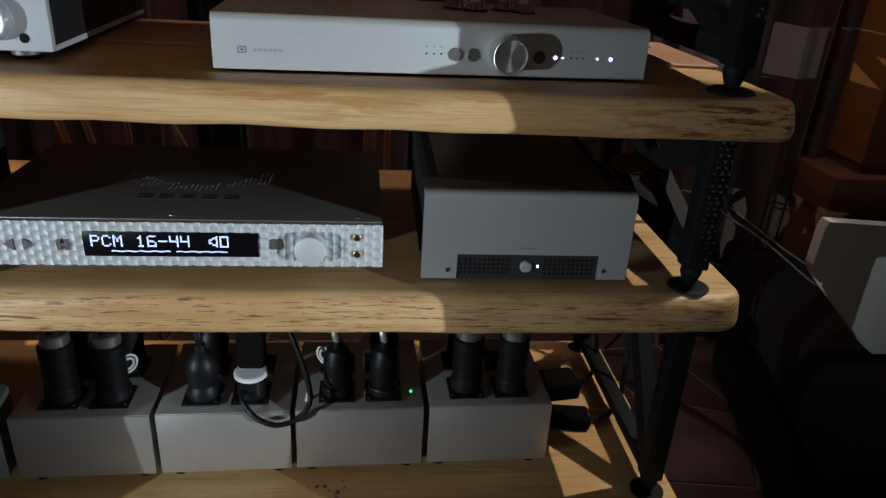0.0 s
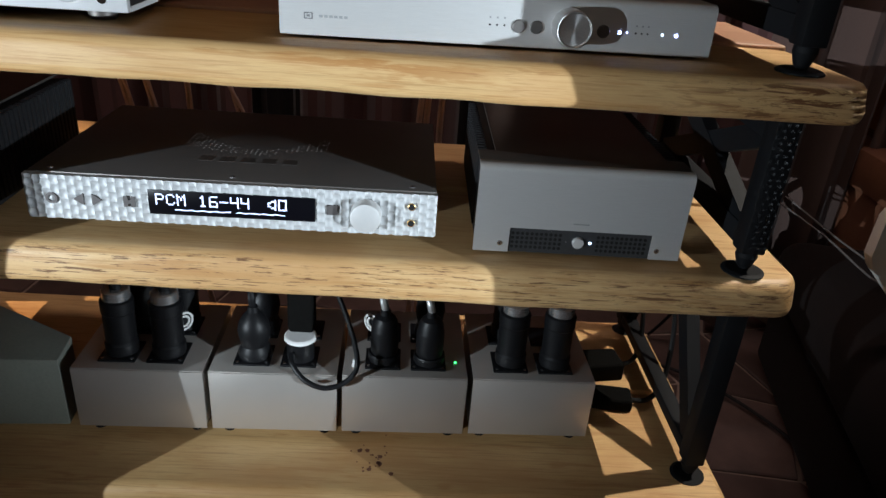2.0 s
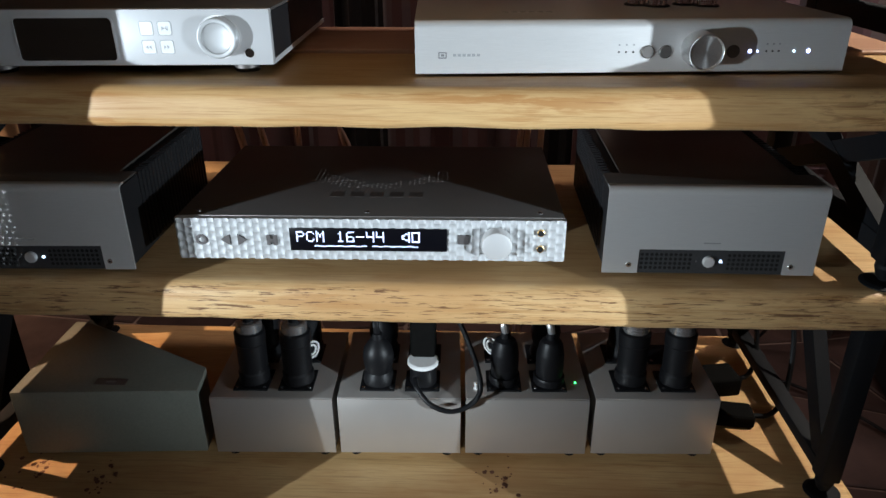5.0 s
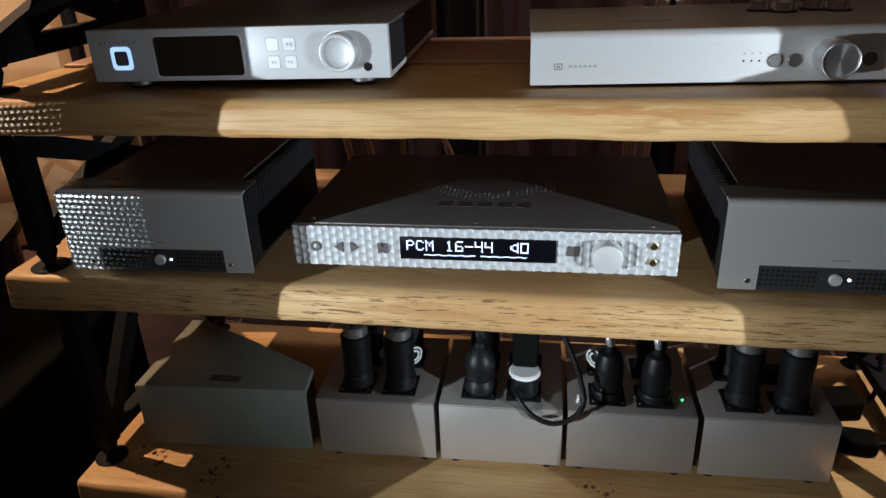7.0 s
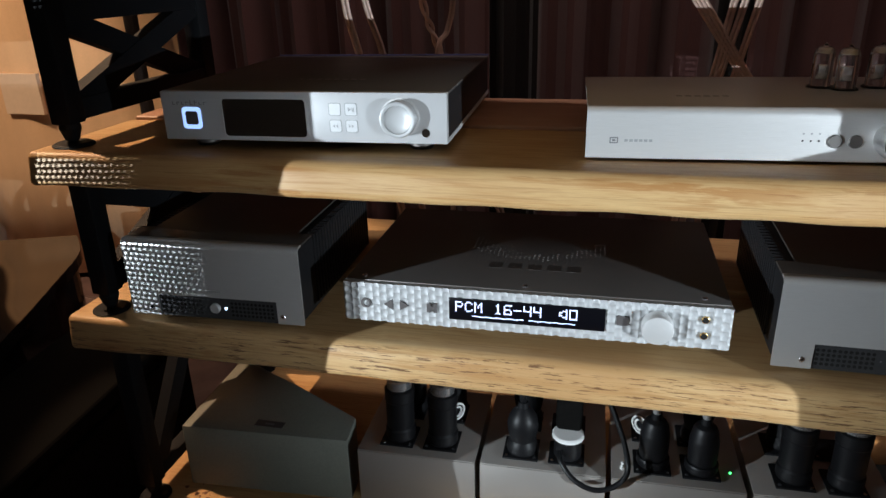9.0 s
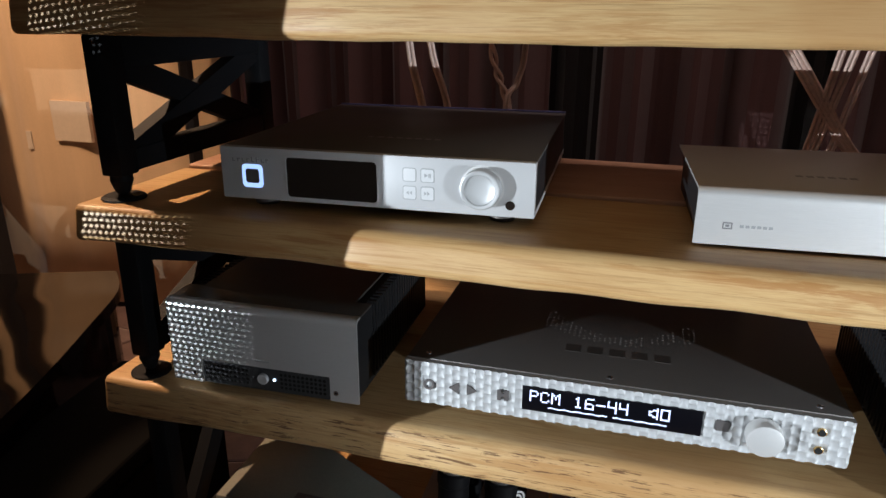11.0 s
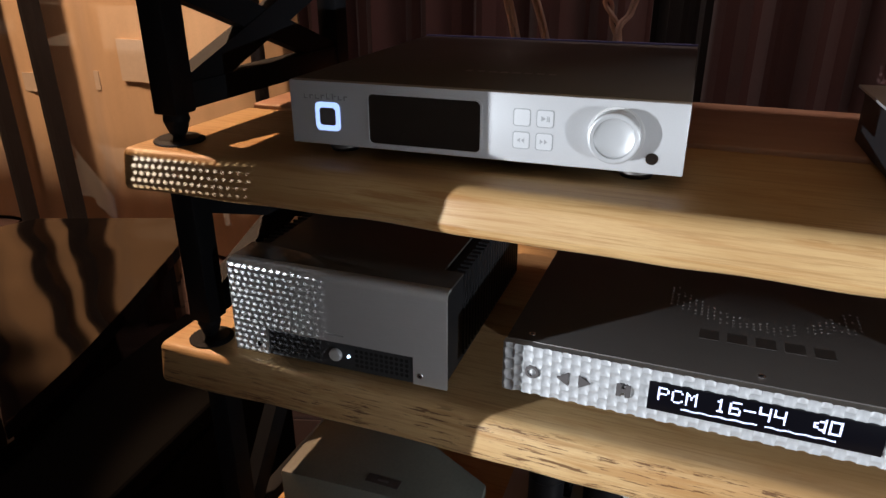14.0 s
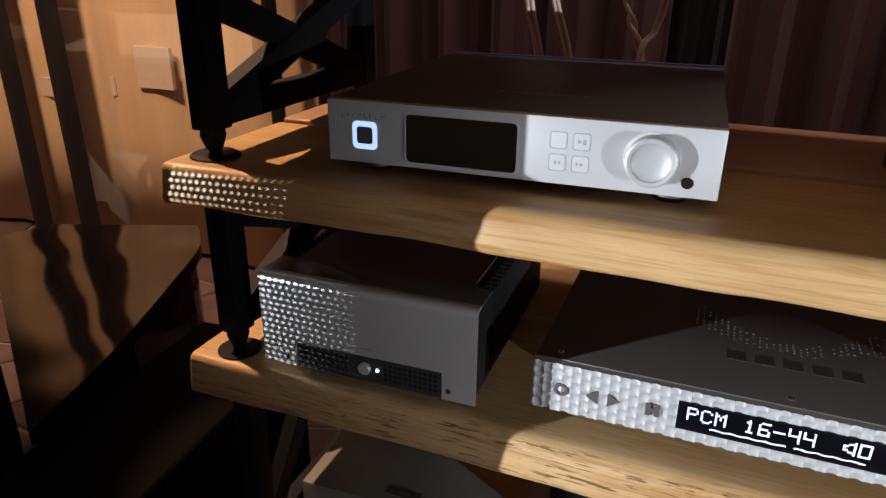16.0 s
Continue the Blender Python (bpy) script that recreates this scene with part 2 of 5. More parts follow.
GREY_CORD = plain("dull_grey_cord", (0.11, 0.10, 0.095), 0.6, 0.0, 0.15, (1, 1, 1), 200.0, 0.1)
BRAID = plain("silver_braid", (0.6, 0.6, 0.6), 0.35, 0.7, 0.3, (1, 1, 1), 900.0, 0.6)


def lacquer_material():
    """Black lacquer, polished by hand: the gloss undulates slowly."""
    m, t, b = nodes_of("black_lacquer")
    b.inputs["Base Color"].default_value = (0.010, 0.007, 0.006, 1)
    smear = noise_tex(t, coords(t, (1, 1, 1)), 30.0, 3.0)
    t.links.new(ramp(t, smear, [(0.3, (0.04, 0.04, 0.04)), (0.7, (0.09, 0.09, 0.09))]), b.inputs["Roughness"])
    b.inputs["Specular IOR Level"].default_value = 0.42
    bump(t, b, noise_tex(t, coords(t, (1, 1, 1)), 6.0, 0.0), 0.5, 0.012)
    return m


LACQUER = lacquer_material()
WOOD_BENCH = wood_material("reddish_bench_wood", (0.20, 0.085, 0.045), (0.14, 0.055, 0.03), (0.06, 0.025, 0.015), 0.2)
ORANGE_WOOD = wood_material("orange_veneer", (0.42, 0.17, 0.05), (0.30, 0.11, 0.03), (0.14, 0.05, 0.02), 0.2)
MAROON = curtain_material("maroon_curtain", (0.13, 0.058, 0.054))
DARK_FOLD = curtain_material("dark_curtain", (0.014, 0.010, 0.009))
DRAPE = curtain_material("brown_drape", (0.115, 0.07, 0.058))
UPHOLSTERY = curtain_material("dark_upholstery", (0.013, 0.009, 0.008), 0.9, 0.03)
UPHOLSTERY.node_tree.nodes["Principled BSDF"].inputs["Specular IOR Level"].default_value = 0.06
TAN = curtain_material("tan_curtain", (0.62, 0.40, 0.22))
TAN_STRIPE = curtain_material("brown_stripe_cloth", (0.018, 0.011, 0.010), 0.8, 0.02)
BOUNCE_PLASTER = plain("pale_bounce_plaster", (0.62, 0.58, 0.52), 0.9, 0.0, 0.08, (1, 1, 1), 120.0, 0.3)
PLASTER = plain("brown_plaster", (0.13, 0.10, 0.085), 0.9, 0.0, 0.08, (1, 1, 1), 120.0, 0.3)
GROUT = plain("pale_grout", (0.30, 0.22, 0.18), 0.9, 0.0, 0.15, (1, 1, 1), 200.0, 0.4)
LED_WHITE = glow("white_led", (0.6, 0.75, 1.0), 6.0)
LED_BLUE = glow("blue_led", (0.45, 0.5, 1.0), 9.0)
LED_GREEN = glow("green_led", (0.1, 1.0, 0.2), 5.0)
OLED = glow("display_dots", (0.62, 0.70, 1.0), 3.2)
HALO = glow("button_halo", (0.36, 0.52, 1.0), 1.5)


def spun_material():
    """Metal turned on a lathe: the fine circular cut drags each highlight out along the radius."""
    m, t, b = nodes_of("spun_aluminium")
    fine = noise_tex(t, coords(t, (400, 20, 400)), 3.0, 2.0)
    t.links.new(ramp(t, fine, [(0.3, (0.58, 0.58, 0.58)), (0.7, (0.72, 0.72, 0.72))]), b.inputs["Base Color"])
    b.inputs["Metallic"].default_value = 0.9
    b.inputs["Roughness"].default_value = 0.34
    b.inputs["Anisotropic"].default_value = 0.85
    radial = t.nodes.new("ShaderNodeTangent")
    radial.direction_type, radial.axis = "RADIAL", "Y"
    t.links.new(radial.outputs["Tangent"], b.inputs["Tangent"])
    return m


SPUN = spun_material()


def glass_material():
    m, t, b = nodes_of("tube_glass")
    b.inputs["Transmission Weight"].default_value = 1.0
    b.inputs["Roughness"].default_value = 0.02
    b.inputs["Base Color"].default_value = (0.95, 0.96, 0.97, 1)
    return m


GLASS = glass_material()


def slate_material():
    m, t, b = nodes_of("brown_slate")
    info = t.nodes.new("ShaderNodeObjectInfo")
    v = coords(t, (1, 1, 1))
    tone = ramp(t, info.outputs["Random"], [(0.0, (0.085, 0.05, 0.042)), (0.5, (0.12, 0.07, 0.058)), (1.0, (0.15, 0.095, 0.08))])
    cloud = ramp(t, noise_tex(t, v, 9.0, 5.0), [(0.3, (0.6, 0.6, 0.6)), (0.7, (1.2, 1.2, 1.2))])
    t.links.new(mix(t, 1.0, tone, cloud, "MULTIPLY"), b.inputs["Base Color"])
    b.inputs["Roughness"].default_value = 0.55
    bump(t, b, noise_tex(t, v, 60.0, 5.0), 0.4, 0.002)
    return m


SLATE = slate_material()


# ---- mesh helpers ----
def part(name, bm, material, parent=None, label="", smooth=True):
    """Links a bmesh as one mesh object under a thing or a part."""
    me = bpy.data.meshes.new(name)
    bmesh.ops.recalc_face_normals(bm, faces=bm.faces)
    bm.to_mesh(me)
    bm.free()
    me.materials.append(material)
    if smooth and len(me.polygons):
        me.shade_smooth()
        me.set_sharp_from_angle(angle=radians(25))
    ob = new(name, me)
    ob.parent = parent
    if label:
        tagged(ob, label)
    return ob


def thing(name, place, label, category, group="", turn=0.0):
    ob = new(name)
    ob.empty_display_size = 0.02
    ob.matrix_basis = pose(*place, 0, 0, turn)
    return tagged(ob, label, category, group)


def add_box(bm, x0, x1, y0, y1, z0, z1, bevel=0.0, seg=2):
    r = bmesh.ops.create_cube(bm, size=1.0)
    vs = r["verts"]
    for v in vs:
        v.co = Vector((x0 + (v.co.x + 0.5) * (x1 - x0), y0 + (v.co.y + 0.5) * (y1 - y0), z0 + (v.co.z + 0.5) * (z1 - z0)))
    if bevel:
        es = list({e for v in vs for e in v.link_edges})
        bmesh.ops.bevel(bm, geom=es, offset=bevel, segments=seg, profile=0.5, affect="EDGES")
    return bm


def box(x0, x1, y0, y1, z0, z1, bevel=0.0, seg=2):
    return add_box(bmesh.new(), x0, x1, y0, y1, z0, z1, bevel, seg)


def add_lathe(bm, profile, centre=(0, 0, 0), axis="z", seg=24):
    """Turns a profile of (radius, height) round an axis; heights run along +z, or along -y for axis y."""
    rings = []
    for r, h in profile:
        ring = []
        for k in range(seg):
            a = 2 * math.pi * k / seg
            c, s = r * math.cos(a), r * math.sin(a)
            p = (c, s, h) if axis == "z" else (c, -h, s)
            ring.append(bm.verts.new(Vector(p) + Vector(centre)))
        rings.append(ring)
    for a, b in zip(rings, rings[1:]):
        for k in range(seg):
            bm.faces.new((a[k], a[(k + 1) % seg], b[(k + 1) % seg], b[k]))
    bm.faces.new(rings[0][::-1])
    bm.faces.new(rings[-1])
    return bm


def lathe(profile, centre=(0, 0, 0), axis="z", seg=24):
    return add_lathe(bmesh.new(), profile, centre, axis, seg)


def add_bar(bm, a, b, wx, wy, bevel=0.0):
    """A square bar from a to b in the plane of constant x: wx thick in x, wy across."""
    a, b = Vector(a), Vector(b)
    d = (b - a).normalized()
    side = Vector((1, 0, 0))
    up = d.cross(side).normalized()
    vs = []
    for p in (a, b):
        for s, u in ((-1, -1), (1, -1), (1, 1), (-1, 1)):
            vs.append(bm.verts.new(p + side * s * wx / 2 + up * u * wy / 2))
    for f in ((0, 1, 2, 3), (7, 6, 5, 4), (0, 4, 5, 1), (1, 5, 6, 2), (2, 6, 7, 3), (3, 7, 4, 0)):
        bm.faces.new([vs[i] for i in f])
    return bm


def smooth_path(points, n=8):
    """Points along a Catmull-Rom curve through the given ones."""
    P = [Vector(p) for p in points]
    P = [P[0] * 2 - P[1]] + P + [P[-1] * 2 - P[-2]]
    out = []
    for i in range(1, len(P) - 2):
        for k in range(n):
            t = k / n
            a, b, c, d = P[i - 1:i + 3]
            out.append(0.5 * ((2 * b) + (c - a) * t + (2 * a - 5 * b + 4 * c - d) * t * t + (3 * b - a - 3 * c + d) * t ** 3))
    out.append(P[-2])
    return out


def add_tube(bm, path, radius, seg=8):
    rings = []
    for i, p in enumerate(path):
        d = (path[min(i + 1, len(path) - 1)] - path[max(i - 1, 0)]).normalized()
        u = d.cross(Vector((0.3, 0.9, 0.31))).normalized()
        w = d.cross(u)
        rings.append([bm.verts.new(p + (u * math.cos(2 * math.pi * k / seg) + w * math.sin(2 * math.pi * k / seg)) * radius) for k in range(seg)])
    for a, b in zip(rings, rings[1:]):
        for k in range(seg):
            bm.faces.new((a[k], a[(k + 1) % seg], b[(k + 1) % seg], b[k]))
    bm.faces.new(rings[0][::-1])
    bm.faces.new(rings[-1])
    return bm


def tube(points, radius, seg=8, n=8):
    return add_tube(bmesh.new(), smooth_path(points, n), radius, seg)


def prism(outline, z0, z1, bevel=0.0):
    bm = bmesh.new()
    lo = [bm.verts.new((x, y, z0)) for x, y in outline]
    hi = [bm.verts.new((x, y, z1)) for x, y in outline]
    n = len(outline)
    bm.faces.new(lo[::-1])
    bm.faces.new(hi)
    for k in range(n):
        bm.faces.new((lo[k], lo[(k + 1) % n], hi[(k + 1) % n], hi[k]))
    if bevel:
        bmesh.ops.bevel(bm, geom=list(bm.edges), offset=bevel, segments=2, profile=0.5, affect="EDGES")
    return bm


def sheet(points, thick, x0, x1):
    """A bent sheet: a line of (y, z) points with thickness, drawn out along x."""
    bm = bmesh.new()
    P = [Vector((0, y, z)) for y, z in points]
    inner = []
    for i, p in enumerate(P):
        d = (P[min(i + 1, len(P) - 1)] - P[max(i - 1, 0)]).normalized()
        inner.append(p + Vector((0, d.z, -d.y)) * thick)
    loop = P + inner[::-1]
    a = [bm.verts.new((x0, v.y, v.z)) for v in loop]
    b = [bm.verts.new((x1, v.y, v.z)) for v in loop]
    n, m = len(loop), len(P)
    for k in range(n):
        bm.faces.new((a[k], a[(k + 1) % n], b[(k + 1) % n], b[k]))
    for k in range(m - 1):
        for s in (a, b):
            bm.faces.new((s[k], s[k + 1], s[n - 2 - k], s[n - 1 - k]))
    return bm


def rounded_rect(x0, x1, z0, z1, r, n=5):
    out = []
    for cx, cz, a0 in ((x1 - r, z1 - r, 0), (x0 + r, z1 - r, 90), (x0 + r, z0 + r, 180), (x1 - r, z0 + r, 270)):
        for k in range(n + 1):
            a = radians(a0 + 90 * k / n)
            out.append((cx + r * math.cos(a), cz + r * math.sin(a)))
    return out


def add_plate(bm, outline, y0, y1):
    """An (x, z) outline drawn out from y0 to y1."""
    a = [bm.verts.new((x, y0, z)) for x, z in outline]
    b = [bm.verts.new((x, y1, z)) for x, z in outline]
    n = len(outline)
    bm.faces.new(a)
    bm.faces.new(b[::-1])
    for k in range(n):
        bm.faces.new((a[k], a[(k + 1) % n], b[(k + 1) % n], b[k]))
    return bm


def add_ring_plate(bm, outer, inner, y0, y1):
    n = len(outer)
    rows = [[bm.verts.new((x, y, z)) for x, z in o] for o, y in ((outer, y0), (inner, y0), (inner, y1), (outer, y1))]
    for p, q in zip(rows, rows[1:] + rows[:1]):
        for k in range(n):
            bm.faces.new((p[k], p[(k + 1) % n], q[(k + 1) % n], q[k]))
    return bm


# ---- the room ----
def wall(name, *dims):
    ob = part(name, box(*dims), PLASTER, smooth=False)
    return tagged(ob, "plain plastered wall closing the room, unseen", "wall", kind="structure")


wall("wall_north", -3.2, 2.8, 2.3, 2.4, 0, 2.6)
wall("wall_south", -3.2, 2.8, -2.6, -2.5, 0, 2.6)
# out of view, made pale as a reflector for the fill light
bpy.data.objects["wall_south"].data.materials[0] = BOUNCE_PLASTER
wall("wall_west", -3.3, -3.2, -2.6, 2.4, 0, 2.6)
wall("wall_east", 2.8, 2.9, -2.6, 2.4, 0, 2.6)
ceiling = part("ceiling", box(-3.3, 2.9, -2.6, 2.4, 2.6, 2.7), PLASTER, smooth=False)
tagged(ceiling, "plain dull brown ceiling over the dim room", "ceiling", kind="structure")
floor = part("floor", box(-3.3, 2.9, -2.6, 2.4, -0.1, -0.008), GROUT, smooth=False)
tagged(floor, "brown slate tile floor with pale grout joints", "floor", kind="structure")


def curtain(name, material, x0, x1, y, folds, depth, label, seed, z0=0.02, z1=2.5):
    """A hanging cloth with soft vertical folds that drift from top to bottom."""
    rng = random.Random(seed)
    n = max(8, int((x1 - x0) / 0.012))
    phases = [rng.uniform(0, 6.28) for _ in range(4)]
    bm = bmesh.new()
    rows = []
    for j in range(7):
        z = z0 + (z1 - z0) * j / 6
        row = []
        for i in range(n + 1):
            u = i / n
            w = math.sin(u * folds * 6.283 + phases[0] + 0.35 * math.sin(z * 1.3 + phases[1]))
            w += 0.45 * math.sin(u * folds * 2.3 * 6.283 + phases[2]) + 0.25 * math.sin(u * folds * 0.37 * 6.283 + phases[3])
            row.append(bm.verts.new((x0 + (x1 - x0) * u, y + depth * w, z)))
        rows.append(row)
    for a, b in zip(rows, rows[1:]):
        for i in range(n):
            bm.faces.new((a[i], a[i + 1], b[i + 1], b[i]))
    ob = part(name, bm, material)
    mod = ob.modifiers.new("thickness", "SOLIDIFY")
    mod.thickness = 0.003
    return tagged(ob, label, "curtain")


# ---- the rack ----
SHELF_Z = {"low": 0.288, "mid": 0.623, "top": 0.842, "upper": 1.057}


def plank(x0, x1, y0, y1, z1, thick, material, seed, parent, live=True):
    """One plank: a live front line that wanders and is worn round, or a plain sawn one."""
    n = 150
    bm = bmesh.new()
    rings = []
    for i in range(n + 1):
        u = i / n
        x = x0 + (x1 - x0) * (0.5 - 0.5 * math.cos(math.pi * u)) if i not in (0, n) else (x0 if i == 0 else x1)
        d = min(x - x0, x1 - x)
        near_left = x - x0 < x1 - x
        corner = (0.007 if near_left else 0.030) if live else 0.004
        cut = 0.0 if d >= corner else corner - math.sqrt(max(0, corner ** 2 - (corner - d) ** 2))
        edge = (0.005 if near_left else 0.012) if live else 0.003
        ends = 0.0 if d >= edge else (edge - math.sqrt(max(0, edge ** 2 - (edge - d) ** 2)))
        amount = 1.0 if live else 0.1
        wander = amount * (0.006 * noise.noise((x * 3.1, seed, 0)) + 0.0025 * noise.noise((x * 13, seed, 3)))
        drop = amount * (0.0018 * noise.noise((x * 3.7, seed, 7)) + 0.0015 * noise.noise((x * 15, seed, 9)))
        worn = min(1.0, max(0.0, (x - x0) / 0.30))
        f, b = y0 + cut + wander, y1 - cut
        t, lo = z1 - ends, z1 - thick + ends + drop
        r1, r2 = (0.007 + 0.008 * worn, 0.006 + 0.004 * worn) if live else (0.003, 0.003)
        inset = 0.004 if live else 0.0
        prof = []
        for k in range(7):
            a = math.pi / 2 * k / 6
            prof.append((f + inset + r1 - r1 * math.sin(a), t - r1 * (1 - math.cos(a))))
        for k in range(5):
            a = math.pi / 2 * k / 4
            prof.append((f + r2 - r2 * math.cos(a), lo + r2 - r2 * math.sin(a)))
        prof += [(b - 0.003, lo), (b, lo + 0.003), (b, t - 0.003), (b - 0.003, t)]
        rings.append([bm.verts.new((x, y, z)) for y, z in prof])
    m = len(rings[0])
    for a, b in zip(rings, rings[1:]):
        for k in range(m):
            bm.faces.new((a[k], a[(k + 1) % m], b[(k + 1) % m], b[k]))
    bm.faces.new(rings[0])
    bm.faces.new(rings[-1][::-1])
    return part("plank", bm, material, parent)


def slab(x0, x1, y0, seam, y1, z1, thick, material, seed, label, back):
    """A shelf of two planks laid side by side: a live-edge one in front, a sawn one behind it, a touch higher."""
    ob = thing("shelf_board", (0, 0, 0), label, "shelf", "rack shelves")
    plank(x0, x1, y0, seam - 0.0012, z1, thick, material, seed, ob)
    plank(x0 + 0.004, x1 - 0.003, seam + 0.0012, y1, z1 + 0.004, thick, back, seed + 20, ob, False)
    return ob


slab(-0.775, 0.435, 0.640, 0.885, 1.09, SHELF_Z["low"], 0.05, WOOD_LOW, 1.0, "thick pale pine board with knots, lowest level of the rack", WOOD_LOW)
slab(-0.772, 0.428, 0.636, 0.860, 1.055, SHELF_Z["mid"], 0.045, WOOD_MID, 2.0, "thick pale pine live-edge board with dark bark flecks", WOOD_LOW)
slab(-0.748, 0.419, 0.612, 0.803, 0.992, SHELF_Z["top"], 0.038, WOOD_TOP, 3.0, "thick pale pine board with reddish streaks on its rounded edge", WOOD_BACK)
slab(-0.770, 0.420, 0.598, 0.800, 0.990, SHELF_Z["upper"], 0.046, WOOD_TOP, 4.0, "thick pale pine board above the players", WOOD_BACK)


def leg_frame(x, y0, y1, z0, z1, style, label):
    """A black steel side frame on spiked feet."""
    ob = thing("leg_frame", (x, 0, z0), label, "rack leg", "rack leg frames")
    h = z1 - z0 - 0.0005
    foot, w = 0.026, 0.027
    for y in (y0 + w / 2, y1 - w / 2):
        bm = bmesh.new()
        add_box(bm, -0.013, 0.013, y - w / 2, y + w / 2, foot, h, 0.002)
        post = part("post", bm, BLACK_STEEL, ob)
        bm = lathe([(0.011, foot + 0.001), (0.012, foot - 0.006), (0.008, 0.008), (0.004, 0.004)], (0, y, 0), seg=16)
        part("spike", bm, BLACK_STEEL, ob)
        bm = lathe([(0.023, 0.0005), (0.023, 0.002), (0.019, 0.0042), (0.006, 0.0045)], (0, y, 0), seg=24)
        part("foot_disc", bm, BLACK_STEEL, ob)
    ya, yb = y0 + w, y1 - w
    bm = box(-0.011, 0.011, ya - 0.002, yb + 0.002, h - (0.05 if style == "v" else 0.034), h - 0.001, 0.0015)
    part("top_rail", bm, BLACK_STEEL, ob)
    bm = box(-0.011, 0.011, ya - 0.002, yb + 0.002, foot + 0.002, foot + (0.026 if style == "x" else 0.02), 0.0015)
    part("bottom_rail", bm, BLACK_STEEL, ob)
    if style == "x":
        part("brace", add_bar(bmesh.new(), (0, ya, foot + 0.018), (0, yb, h - 0.03), 0.018, 0.027), BLACK_STEEL, ob)
        part("brace", add_bar(bmesh.new(), (0, ya, h - 0.03), (0, yb, foot + 0.018), 0.015, 0.027), BLACK_STEEL, ob)
    else:
        part("brace", add_bar(bmesh.new(), (0, ya, foot + 0.02), (0, ya + 0.145, h - 0.045), 0.018, 0.030), BLACK_STEEL, ob)
        part("brace", add_bar(bmesh.new(), (0, yb, foot + 0.02), (0, yb - 0.10, h - 0.045), 0.018, 0.030), BLACK_STEEL, ob)
    return ob


LEG = "black steel leg frame on spiked feet"
leg_frame(0.392, 0.695, 1.08, 0.0, SHELF_Z["low"] - 0.05, "v", LEG + " under the lowest board")
leg_frame(-0.752, 0.690, 1.08, 0.0, SHELF_Z["low"] - 0.05, "v", LEG + " under the lowest board")
leg_frame(0.392, 0.695, 1.08, SHELF_Z["low"], SHELF_Z["mid"] - 0.045, "v", LEG + " on the lowest board")
leg_frame(-0.752, 0.690, 1.08, SHELF_Z["low"], SHELF_Z["mid"] - 0.045, "v", LEG + " on the lowest board")
leg_frame(0.365, 0.655, 1.00, SHELF_Z["mid"], SHELF_Z["top"] - 0.036, "x", LEG + " with crossed braces")
leg_frame(-0.726, 0.655, 1.00, SHELF_Z["mid"], SHELF_Z["top"] - 0.036, "x", LEG + " with crossed braces")
leg_frame(0.362, 0.650, 0.955, SHELF_Z["top"], SHELF_Z["upper"] - 0.046, "x", LEG + " with crossed braces")
leg_frame(-0.715, 0.640, 0.955, SHELF_Z["top"], SHELF_Z["upper"] - 0.046, "x", LEG + " with crossed braces")


# ---- the players and amplifiers ----
def small_disc(ob, name, x, z, r, y, depth, material, label="", seg=16, rim=0.3):
    """A short round button standing proud of a front."""
    bm = lathe([(r, 0), (r, depth * (1 - rim)), (r * 0.88, depth)], (x, y, z), "y", seg)
    return part(name, bm, material, ob, label)


